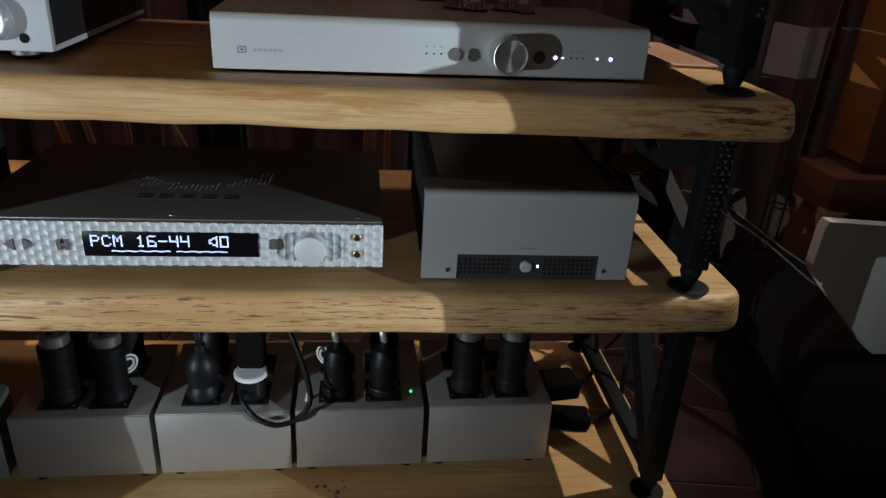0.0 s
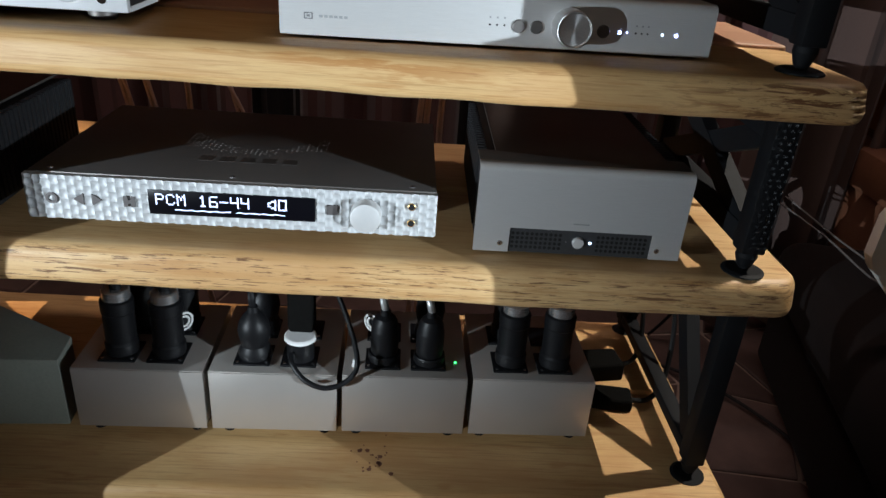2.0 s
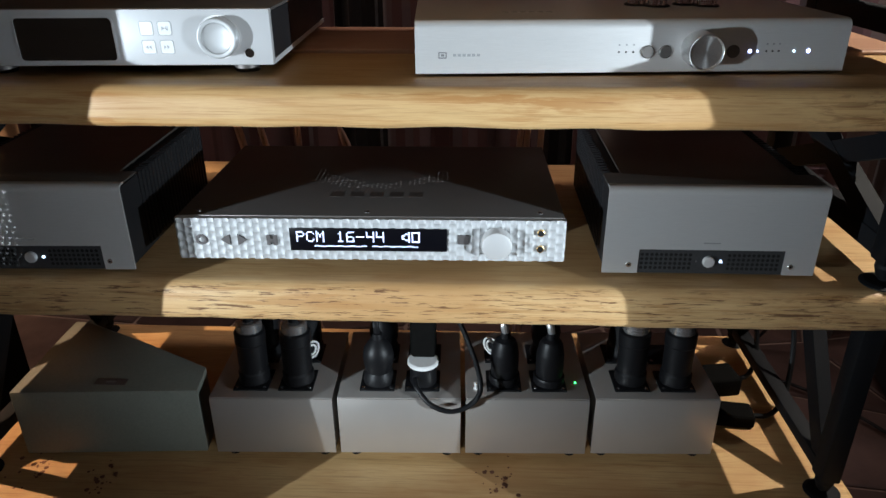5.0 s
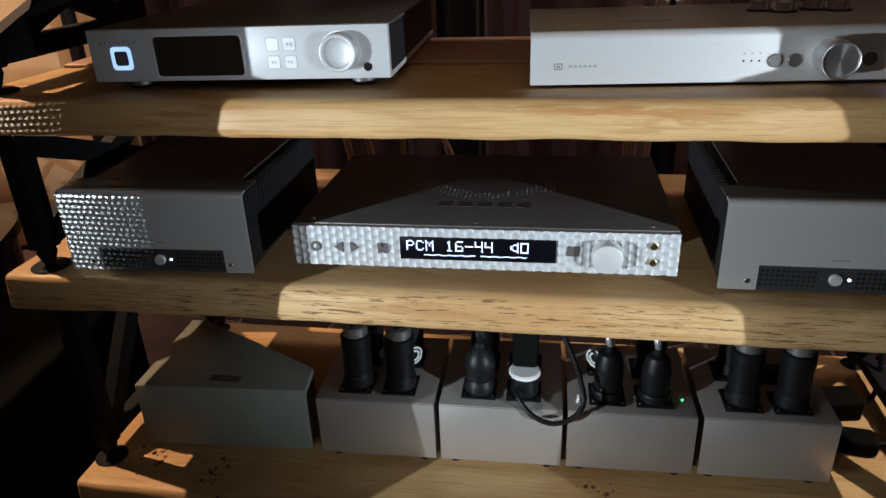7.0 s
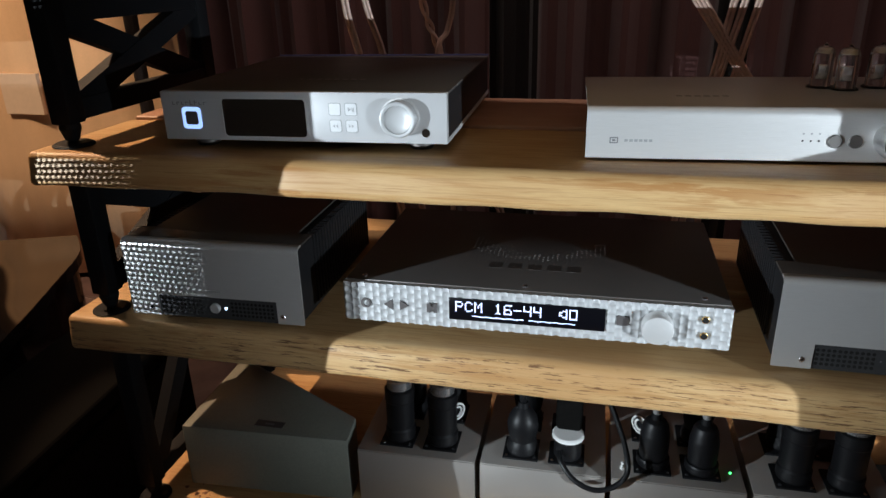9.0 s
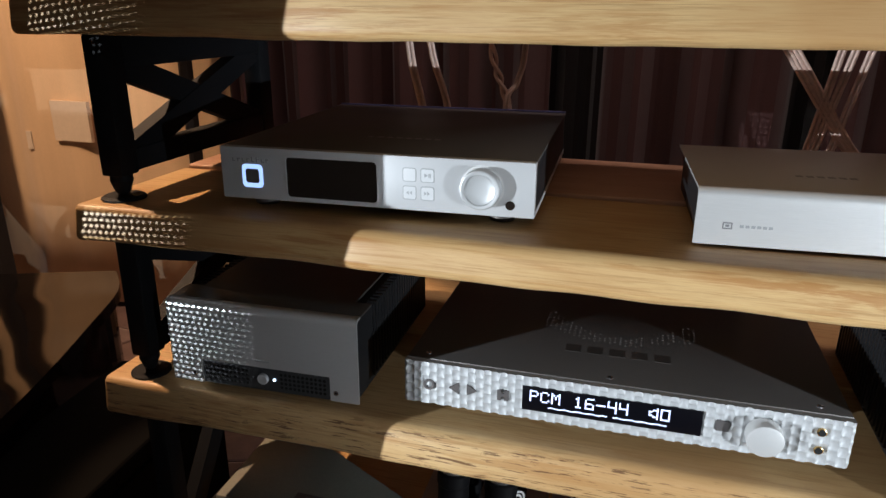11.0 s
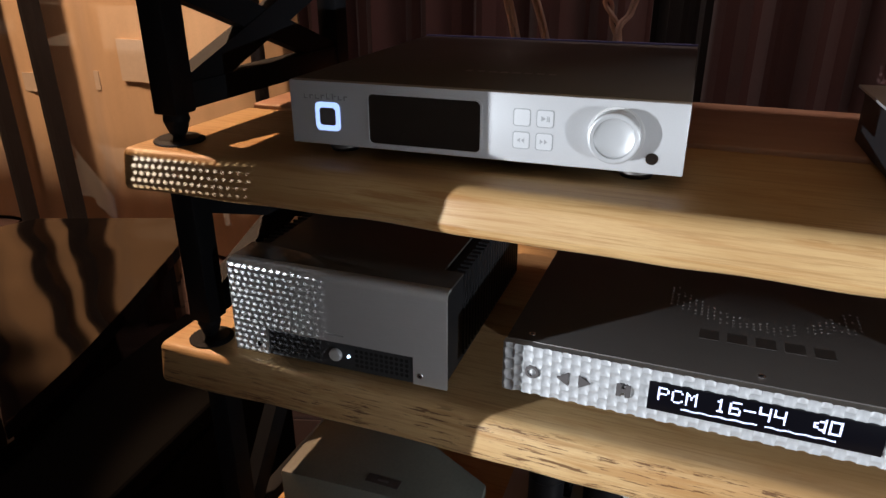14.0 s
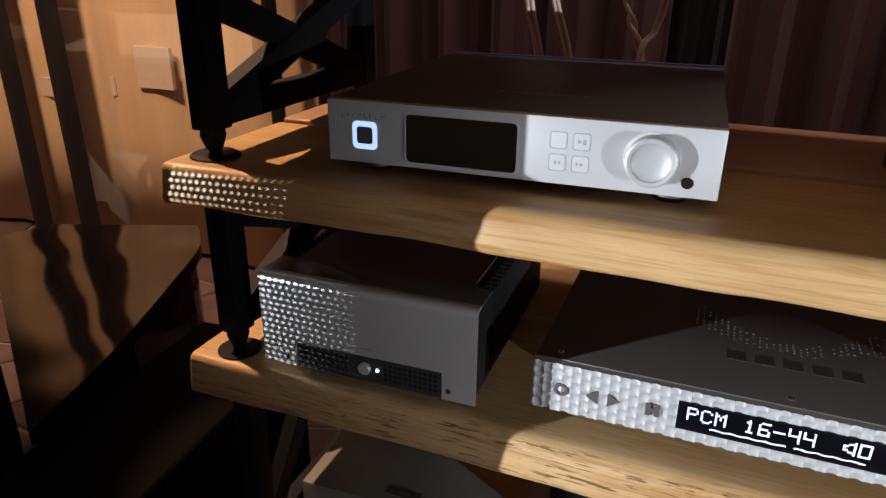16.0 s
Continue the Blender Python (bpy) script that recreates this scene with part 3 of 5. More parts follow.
def power_amplifier(place, turn=0.0):
    """A bent aluminium front and top over black sides, with a grille let into the foot of the front."""
    ob = thing("power_amplifier", place, "brushed aluminium power amplifier with black grille, on the middle board", "amplifier", "power amplifiers", turn)
    w, h, d, r = 0.1145, 0.1040, 0.27, 0.0075
    bend = [(0.0, h - r - 0.002), (0.0, h - r)] + [(r - r * math.cos(math.radians(a)), h - r + r * math.sin(math.radians(a))) for a in range(15, 91, 15)]
    cut0, cut1, top = -0.076, 0.081, 0.033
    bm = sheet([(0.0, top)] + bend + [(r + 0.002, h), (0.0125, h)], 0.0025, -w, w)
    for x0, x1 in ((-w, cut0), (cut1, w)):
        add_box(bm, x0, x1, 0.0, 0.0025, 0.004, top)
    part("front_cover", bm, ALU_BRUSHED, ob)
    cover = [(-w, 0.0127), (w, 0.0127), (w, 0.047), (w - 0.020, 0.047), (w - 0.020, d), (-w + 0.020, d), (-w + 0.020, 0.047), (-w, 0.047)]
    part("top_cover", prism(cover, h - 0.0025, h, 0.0005), SHADED_TOP, ob, "brushed top sheet coloured darker for shade, notched over the heatsinks")
    part("body", box(-w + 0.003, w - 0.003, 0.003, d, 0.006, h - 0.006, 0.001), BLACK_SIDE, ob)
    for sx in (-1, 1):
        sink = part("heatsink", box(min(sx * (w - 0.021), sx * (w - 0.012)), max(sx * (w - 0.021), sx * (w - 0.012)), 0.050, d - 0.004, 0.008, h - 0.0055), BLACK_SIDE, ob, "black finned heatsink")
        fin = None
        for k in range(22):
            bm = box(min(sx * (w - 0.0118), sx * (w - 0.001)), max(sx * (w - 0.0118), sx * (w - 0.001)), 0, 0.003, 0.012, h - 0.004) if fin is None else None
            if fin is None:
                fin = piece = part("fin", bm, BLACK_SIDE, sink, smooth=False)
            else:
                piece = new("fin", fin.data)
                piece.parent = sink
            piece.location.y = 0.054 + k * 0.0098
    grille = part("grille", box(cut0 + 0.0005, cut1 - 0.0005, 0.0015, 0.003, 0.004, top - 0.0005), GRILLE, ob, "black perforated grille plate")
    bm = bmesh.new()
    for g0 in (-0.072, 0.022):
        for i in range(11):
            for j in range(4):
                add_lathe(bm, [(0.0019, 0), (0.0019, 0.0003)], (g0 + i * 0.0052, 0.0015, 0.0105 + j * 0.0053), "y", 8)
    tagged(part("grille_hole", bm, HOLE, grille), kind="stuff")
    small_disc(ob, "button", 0.0, 0.019, 0.0065, 0.0015, 0.004, ALU_TURNED, "round aluminium push button", 20)
    small_disc(ob, "led", 0.0135, 0.019, 0.0015, 0.0015, 0.0012, LED_WHITE, "lit white lamp", 10)
    small_disc(ob, "sensor", -0.013, 0.019, 0.0009, 0.0015, 0.0008, GREY_MARK, "", 8)
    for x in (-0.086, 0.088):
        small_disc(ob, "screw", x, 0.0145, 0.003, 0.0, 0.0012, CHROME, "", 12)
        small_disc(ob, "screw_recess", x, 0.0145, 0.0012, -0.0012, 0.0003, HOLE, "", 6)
    bm = bmesh.new()
    for k in range(7):
        add_box(bm, -0.008 + k * 0.0026, -0.0062 + k * 0.0026, -0.0004, 0.0005, 0.0405, 0.042)
    part("lettering_bar", bm, KEY_LINE, ob)
    for x in (-0.085, 0.085):
        for y in (0.02, d - 0.03):
            part("foot", lathe([(0.008, 0), (0.009, 0.002), (0.009, 0.007)], (x, y, 0), seg=14), BLACK_PLASTIC, ob)
    return ob


power_amplifier((0.1795, 0.676, SHELF_Z["mid"]))
power_amplifier((-0.570, 0.661, SHELF_Z["mid"]), 1.8)

GLYPHS = {  # rows of a dot-matrix letter, five dots wide
    "P": (30, 17, 17, 30, 16, 16, 16), "C": (14, 17, 16, 16, 16, 17, 14), "M": (17, 27, 21, 21, 17, 17, 17),
    "1": (4, 12, 4, 4, 4, 4, 14), "6": (15, 16, 16, 30, 17, 17, 31), "-": (0, 0, 0, 31, 0, 0, 0),
    "4": (17, 17, 17, 31, 1, 1, 1), "<": (1, 7, 25, 17, 25, 7, 1), "0": (31, 17, 17, 17, 17, 17, 31)}


def scalloped_face(w, h, pitch_x, pitch_z, depth):
    """A milled front: rows of shallow hollows, staggered like a honeycomb."""
    nx, nz = 430, 48
    bm = bmesh.new()
    rows = []
    for j in range(nz + 1):
        z = h * j / nz
        row = []
        for i in range(nx + 1):
            x = -w / 2 + w * i / nx
            best = 9.0
            c0 = round(x / pitch_x)
            for c in (c0 - 1, c0, c0 + 1):
                off = 0.5 * pitch_z if c % 2 else 0.0
                r = round((z - off) / pitch_z) * pitch_z + off
                best = min(best, math.hypot(((x - c * pitch_x) / pitch_x * 2) ** 2, ((z - r) / pitch_z * 2) ** 2))
            hollow = max(0.0, 1 - best / 1.15)
            row.append(bm.verts.new((x, hollow * depth, z)))
        rows.append(row)
    for a, b in zip(rows, rows[1:]):
        for i in range(nx):
            bm.faces.new((a[i], a[i + 1], b[i + 1], b[i]))
    back = [bm.verts.new((x, 0.009, z)) for x, z in ((-w / 2, 0), (w / 2, 0), (w / 2, h), (-w / 2, h))]
    bm.faces.new(back)
    bm.faces.new([back[0], back[1]] + rows[0][::-1])
    bm.faces.new([back[2], back[3]] + rows[-1])
    bm.faces.new([back[3], back[0]] + [r[0] for r in rows])
    bm.faces.new([back[1], back[2]] + [r[-1] for r in rows][::-1])
    return bm


def digital_converter():
    ob = thing("digital_converter", (-0.191, 0.674, SHELF_Z["mid"]), "digital audio converter with scalloped silver front and lit dot display", "audio player", turn=0.7)
    w, h, z0 = 0.428, 0.048, 0.016
    face = part("front_panel", scalloped_face(w, h, 0.0083, 0.0110, 0.0021), MILLED, ob, "scalloped milled aluminium front")
    face.location.z = z0
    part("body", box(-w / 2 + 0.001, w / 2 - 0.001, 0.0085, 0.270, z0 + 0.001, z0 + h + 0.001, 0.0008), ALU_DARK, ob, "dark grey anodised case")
    zc = z0 + h / 2
    dx0, dx1, dz0, dz1 = -0.088, 0.085, z0 + 0.011, z0 + 0.038
    display = part("display", box(dx0, dx1, -0.0012, 0.002, dz0, dz1, 0.0006), OLED_GLASS, ob, "black display window")
    pitch = 0.00182
    for text, start in (("PCM", 0.045), ("16-44", 0.30), ("<0", 0.715)):
        bm = bmesh.new()
        for c, ch in enumerate(text):
            for r, bits in enumerate(GLYPHS[ch]):
                for k in range(5):
                    if bits >> (4 - k) & 1:
                        x = dx0 + start * (dx1 - dx0) + (c * 6 + k) * pitch
                        z = dz1 - 0.0035 - r * pitch
                        add_box(bm, x, x + pitch * 0.76, -0.0015, -0.0011, z - pitch * 0.76, z)
        part("display_text", bm, OLED, display, "lit white dot-matrix characters")
    bm = bmesh.new()
    for k in range(63):
        x = dx0 + 0.027 + k * 0.00182
        if k in (32, 33, 34):
            continue
        z = dz0 + 0.0046 + 0.0004 * math.sin(k * 0.9)
        add_box(bm, x, x + 0.0012, -0.0015, -0.0011, z + 0.0008, z + 0.0020)
    part("display_scale", bm, OLED, display, "lit dotted scale")

    def icon(shapes, label):
        bm = bmesh.new()
        for outline in shapes:
            add_plate(bm, outline, -0.0006, 0.002)
        part("key_symbol", bm, DARK_MARK, ob, label)
    x = -0.187
    ring = [(x + 0.0062 * math.cos(a * 0.35), zc - 0.001 + 0.0062 * math.sin(a * 0.35)) for a in range(18)]
    bm = bmesh.new()
    add_ring_plate(bm, ring, [(x + (p - x) * 0.6, zc - 0.001 + (q - zc + 0.001) * 0.6) for p, q in ring], -0.0006, 0.002)
    part("key_symbol", bm, DARK_MARK, ob, "dark power symbol")
    for x, s in ((-0.1585, -1), (-0.1420, 1)):
        icon([[(x + s * 0.0065, zc - 0.001), (x - s * 0.0040, zc + 0.0055), (x - s * 0.0040, zc - 0.0075)]], "dark arrow key symbol")
    x = -0.108
    icon([rounded_rect(x - 0.006, x - 0.0015, zc - 0.007, zc + 0.005, 0.0008), rounded_rect(x + 0.0015, x + 0.006, zc - 0.007, zc + 0.005, 0.0008),
          rounded_rect(x - 0.0016, x + 0.0016, zc - 0.003, zc + 0.001, 0.0006)], "dark menu key symbol")
    x = 0.103
    icon([rounded_rect(x - 0.006, x + 0.006, zc - 0.004, zc + 0.007, 0.001)], "dark key symbol")
    knob = lathe([(0.0165, 0.0), (0.0165, 0.013), (0.0158, 0.0148), (0.0148, 0.0152)], (0.139, 0.0, zc), "y", 40)
    part("volume_knob", knob, ALU_TURNED, ob, "round satin aluminium volume knob")
    for z in (z0 + 0.0345, z0 + 0.0155):
        jack = part("headphone_jack", lathe([(0.0042, 0), (0.0042, 0.0016), (0.0034, 0.002)], (0.187, 0, z), "y", 18), GOLD, ob, "brass ringed headphone socket")
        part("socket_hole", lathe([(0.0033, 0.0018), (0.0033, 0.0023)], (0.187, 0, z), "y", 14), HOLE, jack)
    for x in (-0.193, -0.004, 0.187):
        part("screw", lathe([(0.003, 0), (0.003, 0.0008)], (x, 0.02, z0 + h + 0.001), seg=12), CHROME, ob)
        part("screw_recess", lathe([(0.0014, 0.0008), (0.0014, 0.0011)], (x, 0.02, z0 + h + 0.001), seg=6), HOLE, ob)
    rng = random.Random(5)
    bm = bmesh.new()
    for i in range(30):
        u = (i - 14.5) / 14.5
        lo, hi = 0.096 + 0.030 * u * u, 0.118 + 0.058 * u * u
        n = 4 + int(3 * u * u)
        for j in range(n):
            if rng.random() < 0.12 + 0.2 * (u > 0):
                continue
            y = lo + (hi - lo) * (j + 0.5 * (i % 2)) / n
            add_lathe(bm, [(0.0010, 0), (0.0010, 0.0003)], (u * 0.082, y, z0 + h + 0.001), seg=6)
    part("vent_hole", bm, PALE_MARK, ob, "pale vent holes in a bow-tie pattern")
    # the maker's mark, as plain blocks
    bm = bmesh.new()
    for k in range(5):
        x = -0.054 + k * 0.0232
        add_box(bm, x, x + 0.0165, 0.067, 0.084, z0 + h + 0.0006, z0 + h + 0.0012)
    tagged(part("maker_mark", bm, MARK_SHEET, ob, "dark bars of a maker's mark"), kind="stuff")
    for x in (-0.15, 0.15):
        for y in (0.07, 0.25):
            part("foot", lathe([(0.013, 0), (0.015, 0.003), (0.015, z0 + 0.002)], (x, y, 0), seg=20), BLACK_PLASTIC, ob)
    return ob


digital_converter()


def preamplifier():
    """Tube preamplifier: a bent aluminium front and top, a row of lamps, and glass tubes standing in the top."""
    ob = thing("preamplifier", (0.0730, 0.6800, SHELF_Z["top"]), "brushed silver tube preamplifier with round knob, on pine board", "preamplifier", turn=3.4)
    w, z0, h, d, r = 0.2095, 0.003, 0.0525, 0.20, 0.008
    bend = [(0.0, z0), (0.0, h - r - 0.002)] + [(r - r * math.cos(math.radians(a)), h - r + r * math.sin(math.radians(a))) for a in range(0, 91, 15)]
    part("cover", sheet(bend + [(r + 0.002, h), (d, h)], 0.0022, -w, w), ALU_BRUSHED, ob)
    part("body", box(-w + 0.006, w - 0.006, 0.003, d - 0.002, z0 + 0.001, h - 0.003), BLACK_SIDE, ob)
    zc = 0.0225
    for x in (0.0155, 0.0325, 0.0985):
        small_disc(ob, "button", x, zc, 0.0062, 0.0, 0.002, ALU_DARK, "round dark push button", 22)
    knob = lathe([(0.0168, 0), (0.0172, 0.002), (0.0172, 0.022), (0.0168, 0.0250), (0.0160, 0.0255), (0.0152, 0.0248), (0.0146, 0.0238), (0.0080, 0.0232), (0.0004, 0.0228)], (0, 0, 0), "y", 64)
    knob = part("volume_knob", knob, SPUN, ob, "round turned aluminium volume knob")
    knob.location = (0.0640, 0, 0.0255)
    for x, m, rr in ((0.1150, LED_BLUE, 0.0017), (0.1225, LED_BLUE, 0.0008), (0.158, LED_WHITE, 0.0011), (0.172, LED_BLUE, 0.0017)):
        small_disc(ob, "led", x, zc, rr, 0.0, 0.0008, m, "lit bluish-white lamp", 10)
    for x in (-0.0125, -0.0055, 0.0015, 0.131, 0.137, 0.143):
        small_disc(ob, "led_hole", x, zc, 0.0010, 0.0, 0.0004, HOLE, "", 8)
        bm = box(x - 0.0008, x + 0.0008, -0.0003, 0.0005, zc + 0.006, zc + 0.0075)
        part("lettering_bar", bm, KEY_LINE, ob)
    bm = add_ring_plate(bmesh.new(), rounded_rect(-0.187, -0.179, zc - 0.005, zc + 0.001, 0.0005, 2), rounded_rect(-0.186, -0.180, zc - 0.004, zc, 0.0003, 2), -0.0003, 0.0006)
    add_box(bm, -0.1845, -0.1815, -0.0003, 0.0005, zc - 0.003, zc - 0.001)
    part("maker_badge", bm, GREY_MARK, ob, "small grey square badge")
    bm = bmesh.new()
    for k in range(6):
        add_box(bm, -0.173 + k * 0.0046, -0.1698 + k * 0.0046, -0.0003, 0.0005, zc - 0.0032, zc - 0.0008)
    part("lettering_bar", bm, KEY_LINE, ob)
    bm = bmesh.new()
    for k in range(6):
        add_box(bm, -0.12 + k * 0.009, -0.114 + k * 0.009, 0.062, 0.068, h - 0.0002, h + 0.0003)
    part("lettering_bar", bm, KEY_LINE, ob)
    for k, (x, y) in enumerate(((0.034, 0.125), (0.053, 0.110), (0.088, 0.125), (0.107, 0.110))):
        part("tube_socket", lathe([(0.0135, 0), (0.0135, 0.0012), (0.0122, 0.002)], (x, y, h), seg=24), BLACK_PLASTIC, ob)
        glass = part("vacuum_tube", lathe([(0.0098, 0.0015), (0.0105, 0.004), (0.0105, 0.033), (0.0100, 0.0365), (0.0086, 0.0395), (0.0062, 0.0415), (0.0030, 0.0427), (0.0016, 0.0445), (0.0005, 0.0455)], (x, y, h), seg=28), GLASS, ob, "clear glass vacuum tube")
        part("tube_plate", box(x - 0.0036, x + 0.0036, y - 0.0024, y + 0.0024, h + 0.009, h + 0.024, 0.001), CHROME, glass, "grey metal inner plate")
        part("getter", lathe([(0.0094, 0.0355), (0.0080, 0.0385), (0.0055, 0.0408)], (x, y, h), seg=24), CHROME, glass, "silvery getter cap")
    for x in (-0.18, 0.18):
        for y in (0.02, 0.18):
            part("foot", lathe([(0.007, 0), (0.008, z0 + 0.002)], (x, y, 0), seg=14), BLACK_PLASTIC, ob)
    return ob


preamplifier()


def streamer():
    """Network player: silver front with a dark window, a lit square key, four small keys and a dished knob."""
    ob = thing("streamer", (-0.4345, 0.6635, SHELF_Z["top"]), "silver network music player with lit square key and dished knob", "audio player", turn=2.6)
    w, z0, z1 = 0.159, 0.0105, 0.0632
    part("front_panel", box(-w, w, 0.0, 0.009, z0, z1, 0.0012), ALU, ob, "thick blasted aluminium front")
    part("body", box(-w + 0.001, w - 0.001, 0.0092, 0.322, z0 + 0.001, z1 - 0.0035, 0.0008), BLACK_SIDE, ob)
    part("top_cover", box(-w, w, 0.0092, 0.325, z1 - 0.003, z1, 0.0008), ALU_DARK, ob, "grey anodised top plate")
    # a coloured strip stands for the bluish reflection along this edge
    part("back_glint", box(-w + 0.002, w, 0.3225, 0.3255, z1 + 0.0002, z1 + 0.0022, 0.0006), BLUE_GLINT, ob, "thin violet-blue strip painted as a reflection at the top's back edge")
    for s in (-1, 1):
        part("side_rail", box(min(s * w, s * (w - 0.0008)), max(s * w, s * (w - 0.0008)), 0.0092, 0.323, z0, z0 + 0.005), ALU, ob)
    zc = 0.037
    win = rounded_rect(-0.087, 0.007, 0.0155, 0.0555, 0.004)
    frame_ring = rounded_rect(-0.0885, 0.0085, 0.014, 0.057, 0.0055)
    part("display_bezel", add_ring_plate(bmesh.new(), frame_ring, win, -0.0012, 0.0012), ALU, ob, "silver bevel round the window")
    part("display", add_plate(bmesh.new(), win, -0.0003, 0.001), GLASS_BLACK, ob, "dark glass display window, off")
    bx, bz = -0.1245, 0.0345
    part("power_key", add_plate(bmesh.new(), rounded_rect(bx - 0.0072, bx + 0.0072, bz - 0.0072, bz + 0.0072, 0.0026), -0.0008, 0.001), ALU_DARK, ob, "dark square power key")
    halo = add_ring_plate(bmesh.new(), rounded_rect(bx - 0.0112, bx + 0.0112, bz - 0.0118, bz + 0.0118, 0.0042), rounded_rect(bx - 0.0074, bx + 0.0074, bz - 0.0074, bz + 0.0074, 0.0028), -0.0005, 0.001)
    part("key_light", halo, HALO, ob, "bluish-white lit square ring")
    bm = bmesh.new()
    for k in range(8):
        x = -0.1455 + k * 0.0052
        hgt = 0.0052 if k in (4, 5) else 0.0036
        add_box(bm, x, x + 0.0012, -0.0005, 0.0005, 0.0485, 0.0485 + hgt)
        add_box(bm, x + 0.0012, x + 0.0034, -0.0005, 0.0005, 0.0485 + (0.0025 if k % 2 else 0), 0.0495 + (0.0026 if k % 2 else 0))
    part("lettering_bar", bm, KEY_LINE, ob)
    for i, x in enumerate((0.0395, 0.0572)):
        for j, z in enumerate((0.0455, 0.0280)):
            key = part("key", add_plate(bmesh.new(), rounded_rect(x - 0.0060, x + 0.0060, z - 0.0060, z + 0.0060, 0.0018), -0.0003, 0.001), ALU, ob, "small square silver key")
            part("key_gap", add_ring_plate(bmesh.new(), rounded_rect(x - 0.0068, x + 0.0068, z - 0.0068, z + 0.0068, 0.0024), rounded_rect(x - 0.0060, x + 0.0060, z - 0.0060, z + 0.0060, 0.0018), -0.0002, 0.001), KEY_LINE, ob)
            if (i, j) == (1, 0):
                bm = add_plate(bmesh.new(), [(x - 0.003, z - 0.002), (x + 0.0005, z), (x - 0.003, z + 0.002)], -0.0005, 0)
                for q in (0.0012, 0.0026):
                    add_box(bm, x + q, x + q + 0.0007, -0.0005, 0, z - 0.002, z + 0.002)
                part("key_symbol", bm, KEY_LINE, key)
            elif j == 1:
                s = 1 if i else -1
                bm = bmesh.new()
                for q in (-0.002, 0.0012):
                    add_plate(bm, [(x + q - s * 0.0012, z - 0.0019), (x + q + s * 0.0012, z), (x + q - s * 0.0012, z + 0.0019)], -0.0005, 0)
                part("key_symbol", bm, KEY_LINE, key)
    dish = part("knob_recess", lathe([(0.0207, 0), (0.0204, 0.0006)], (0.1095, 0, 0.0375), "y", 48), ALU_TURNED, ob)
    prof = [(0.0188, 0.0), (0.0188, 0.0110), (0.0183, 0.0124), (0.0172, 0.0129), (0.0148, 0.0126), (0.0140, 0.0112), (0.0115, 0.0100), (0.006, 0.0094), (0.0005, 0.0093)]
    part("volume_knob", lathe(prof, (0.1095, 0, 0.0375), "y", 56), KNOB_ALU, ob, "round aluminium knob with a dished face")
    small_disc(ob, "sensor_window", 0.1365, 0.0220, 0.0044, 0.0, 0.0006, GLASS_BLACK, "round black sensor window", 24)
    bm = bmesh.new()
    add_lathe(bm, [(0.003, 0), (0.003, 0.0003)], (-0.03, 0.09, z1), seg=16)
    for k in range(7):
        add_box(bm, -0.022 + k * 0.0105, -0.0155 + k * 0.0105, 0.0865, 0.0925, z1 - 0.0003, z1 + 0.0003)
    part("maker_mark", bm, PALE_MARK, ob, "pale block-shaped maker's mark")
    for x in (-0.125, 0.125):
        for y in (0.03, 0.25):
            part("foot", lathe([(0.012, 0), (0.0135, 0.003), (0.0135, z0 + 0.002)], (x, y, 0), seg=22), DARK_SHEET, ob)
    return ob


streamer()

# ---- the lowest level ----
def power_box(place, turn):
    """Folded steel box for mains plugs, open seams at the sides."""
    ob = thing("power_box", place, "silver steel mains distribution box with plugs in its top", "power strip", "mains boxes", turn)
    w, d, z0, z1 = 0.0838, 0.17, 0.014, 0.107
    part("front_plate", box(-w, w, 0.0, 0.0016, z0, z1 - 0.0012, 0.0006), STEEL_BOX, ob)
    part("top_plate", box(-w, w, 0.0018, d, z1 - 0.0018, z1, 0.0006), STEEL_BOX, ob)
    part("body", box(-w + 0.0015, w - 0.0015, 0.0018, d - 0.002, z0 + 0.001, z1 - 0.002), STEEL_BOX, ob)
    for x in (-0.031, 0.031):
        for y in (0.040, 0.108):
            plate = part("socket_plate", box(x - 0.024, x + 0.024, y - 0.024, y + 0.024, z1, z1 + 0.003, 0.001), BLACK_PLASTIC, ob, "square black socket plate")
            for sx in (-0.019, 0.019):
                part("screw", lathe([(0.0022, 0.003), (0.0022, 0.0036)], (x + sx, y - 0.019, z1), seg=10), CHROME, plate)
    for x in (-0.065, 0.065):
        for y in (0.02, 0.15):
            part("foot", lathe([(0.008, 0), (0.009, z0 + 0.001)], (x, y, 0), seg=14), BLACK_PLASTIC, ob)
    return ob


first = power_box((-0.349, 0.740, SHELF_Z["low"]), 1.6)
BOXES = [(-0.349, 0.740), (-0.1745, 0.7455), (0.0, 0.751), (0.1755, 0.757)]
for bx, by in BOXES[1:]:
    copy_thing(first, pose(bx, by, SHELF_Z["low"], 0, 0, 1.6))
PLATE_Z = SHELF_Z["low"] + 0.110


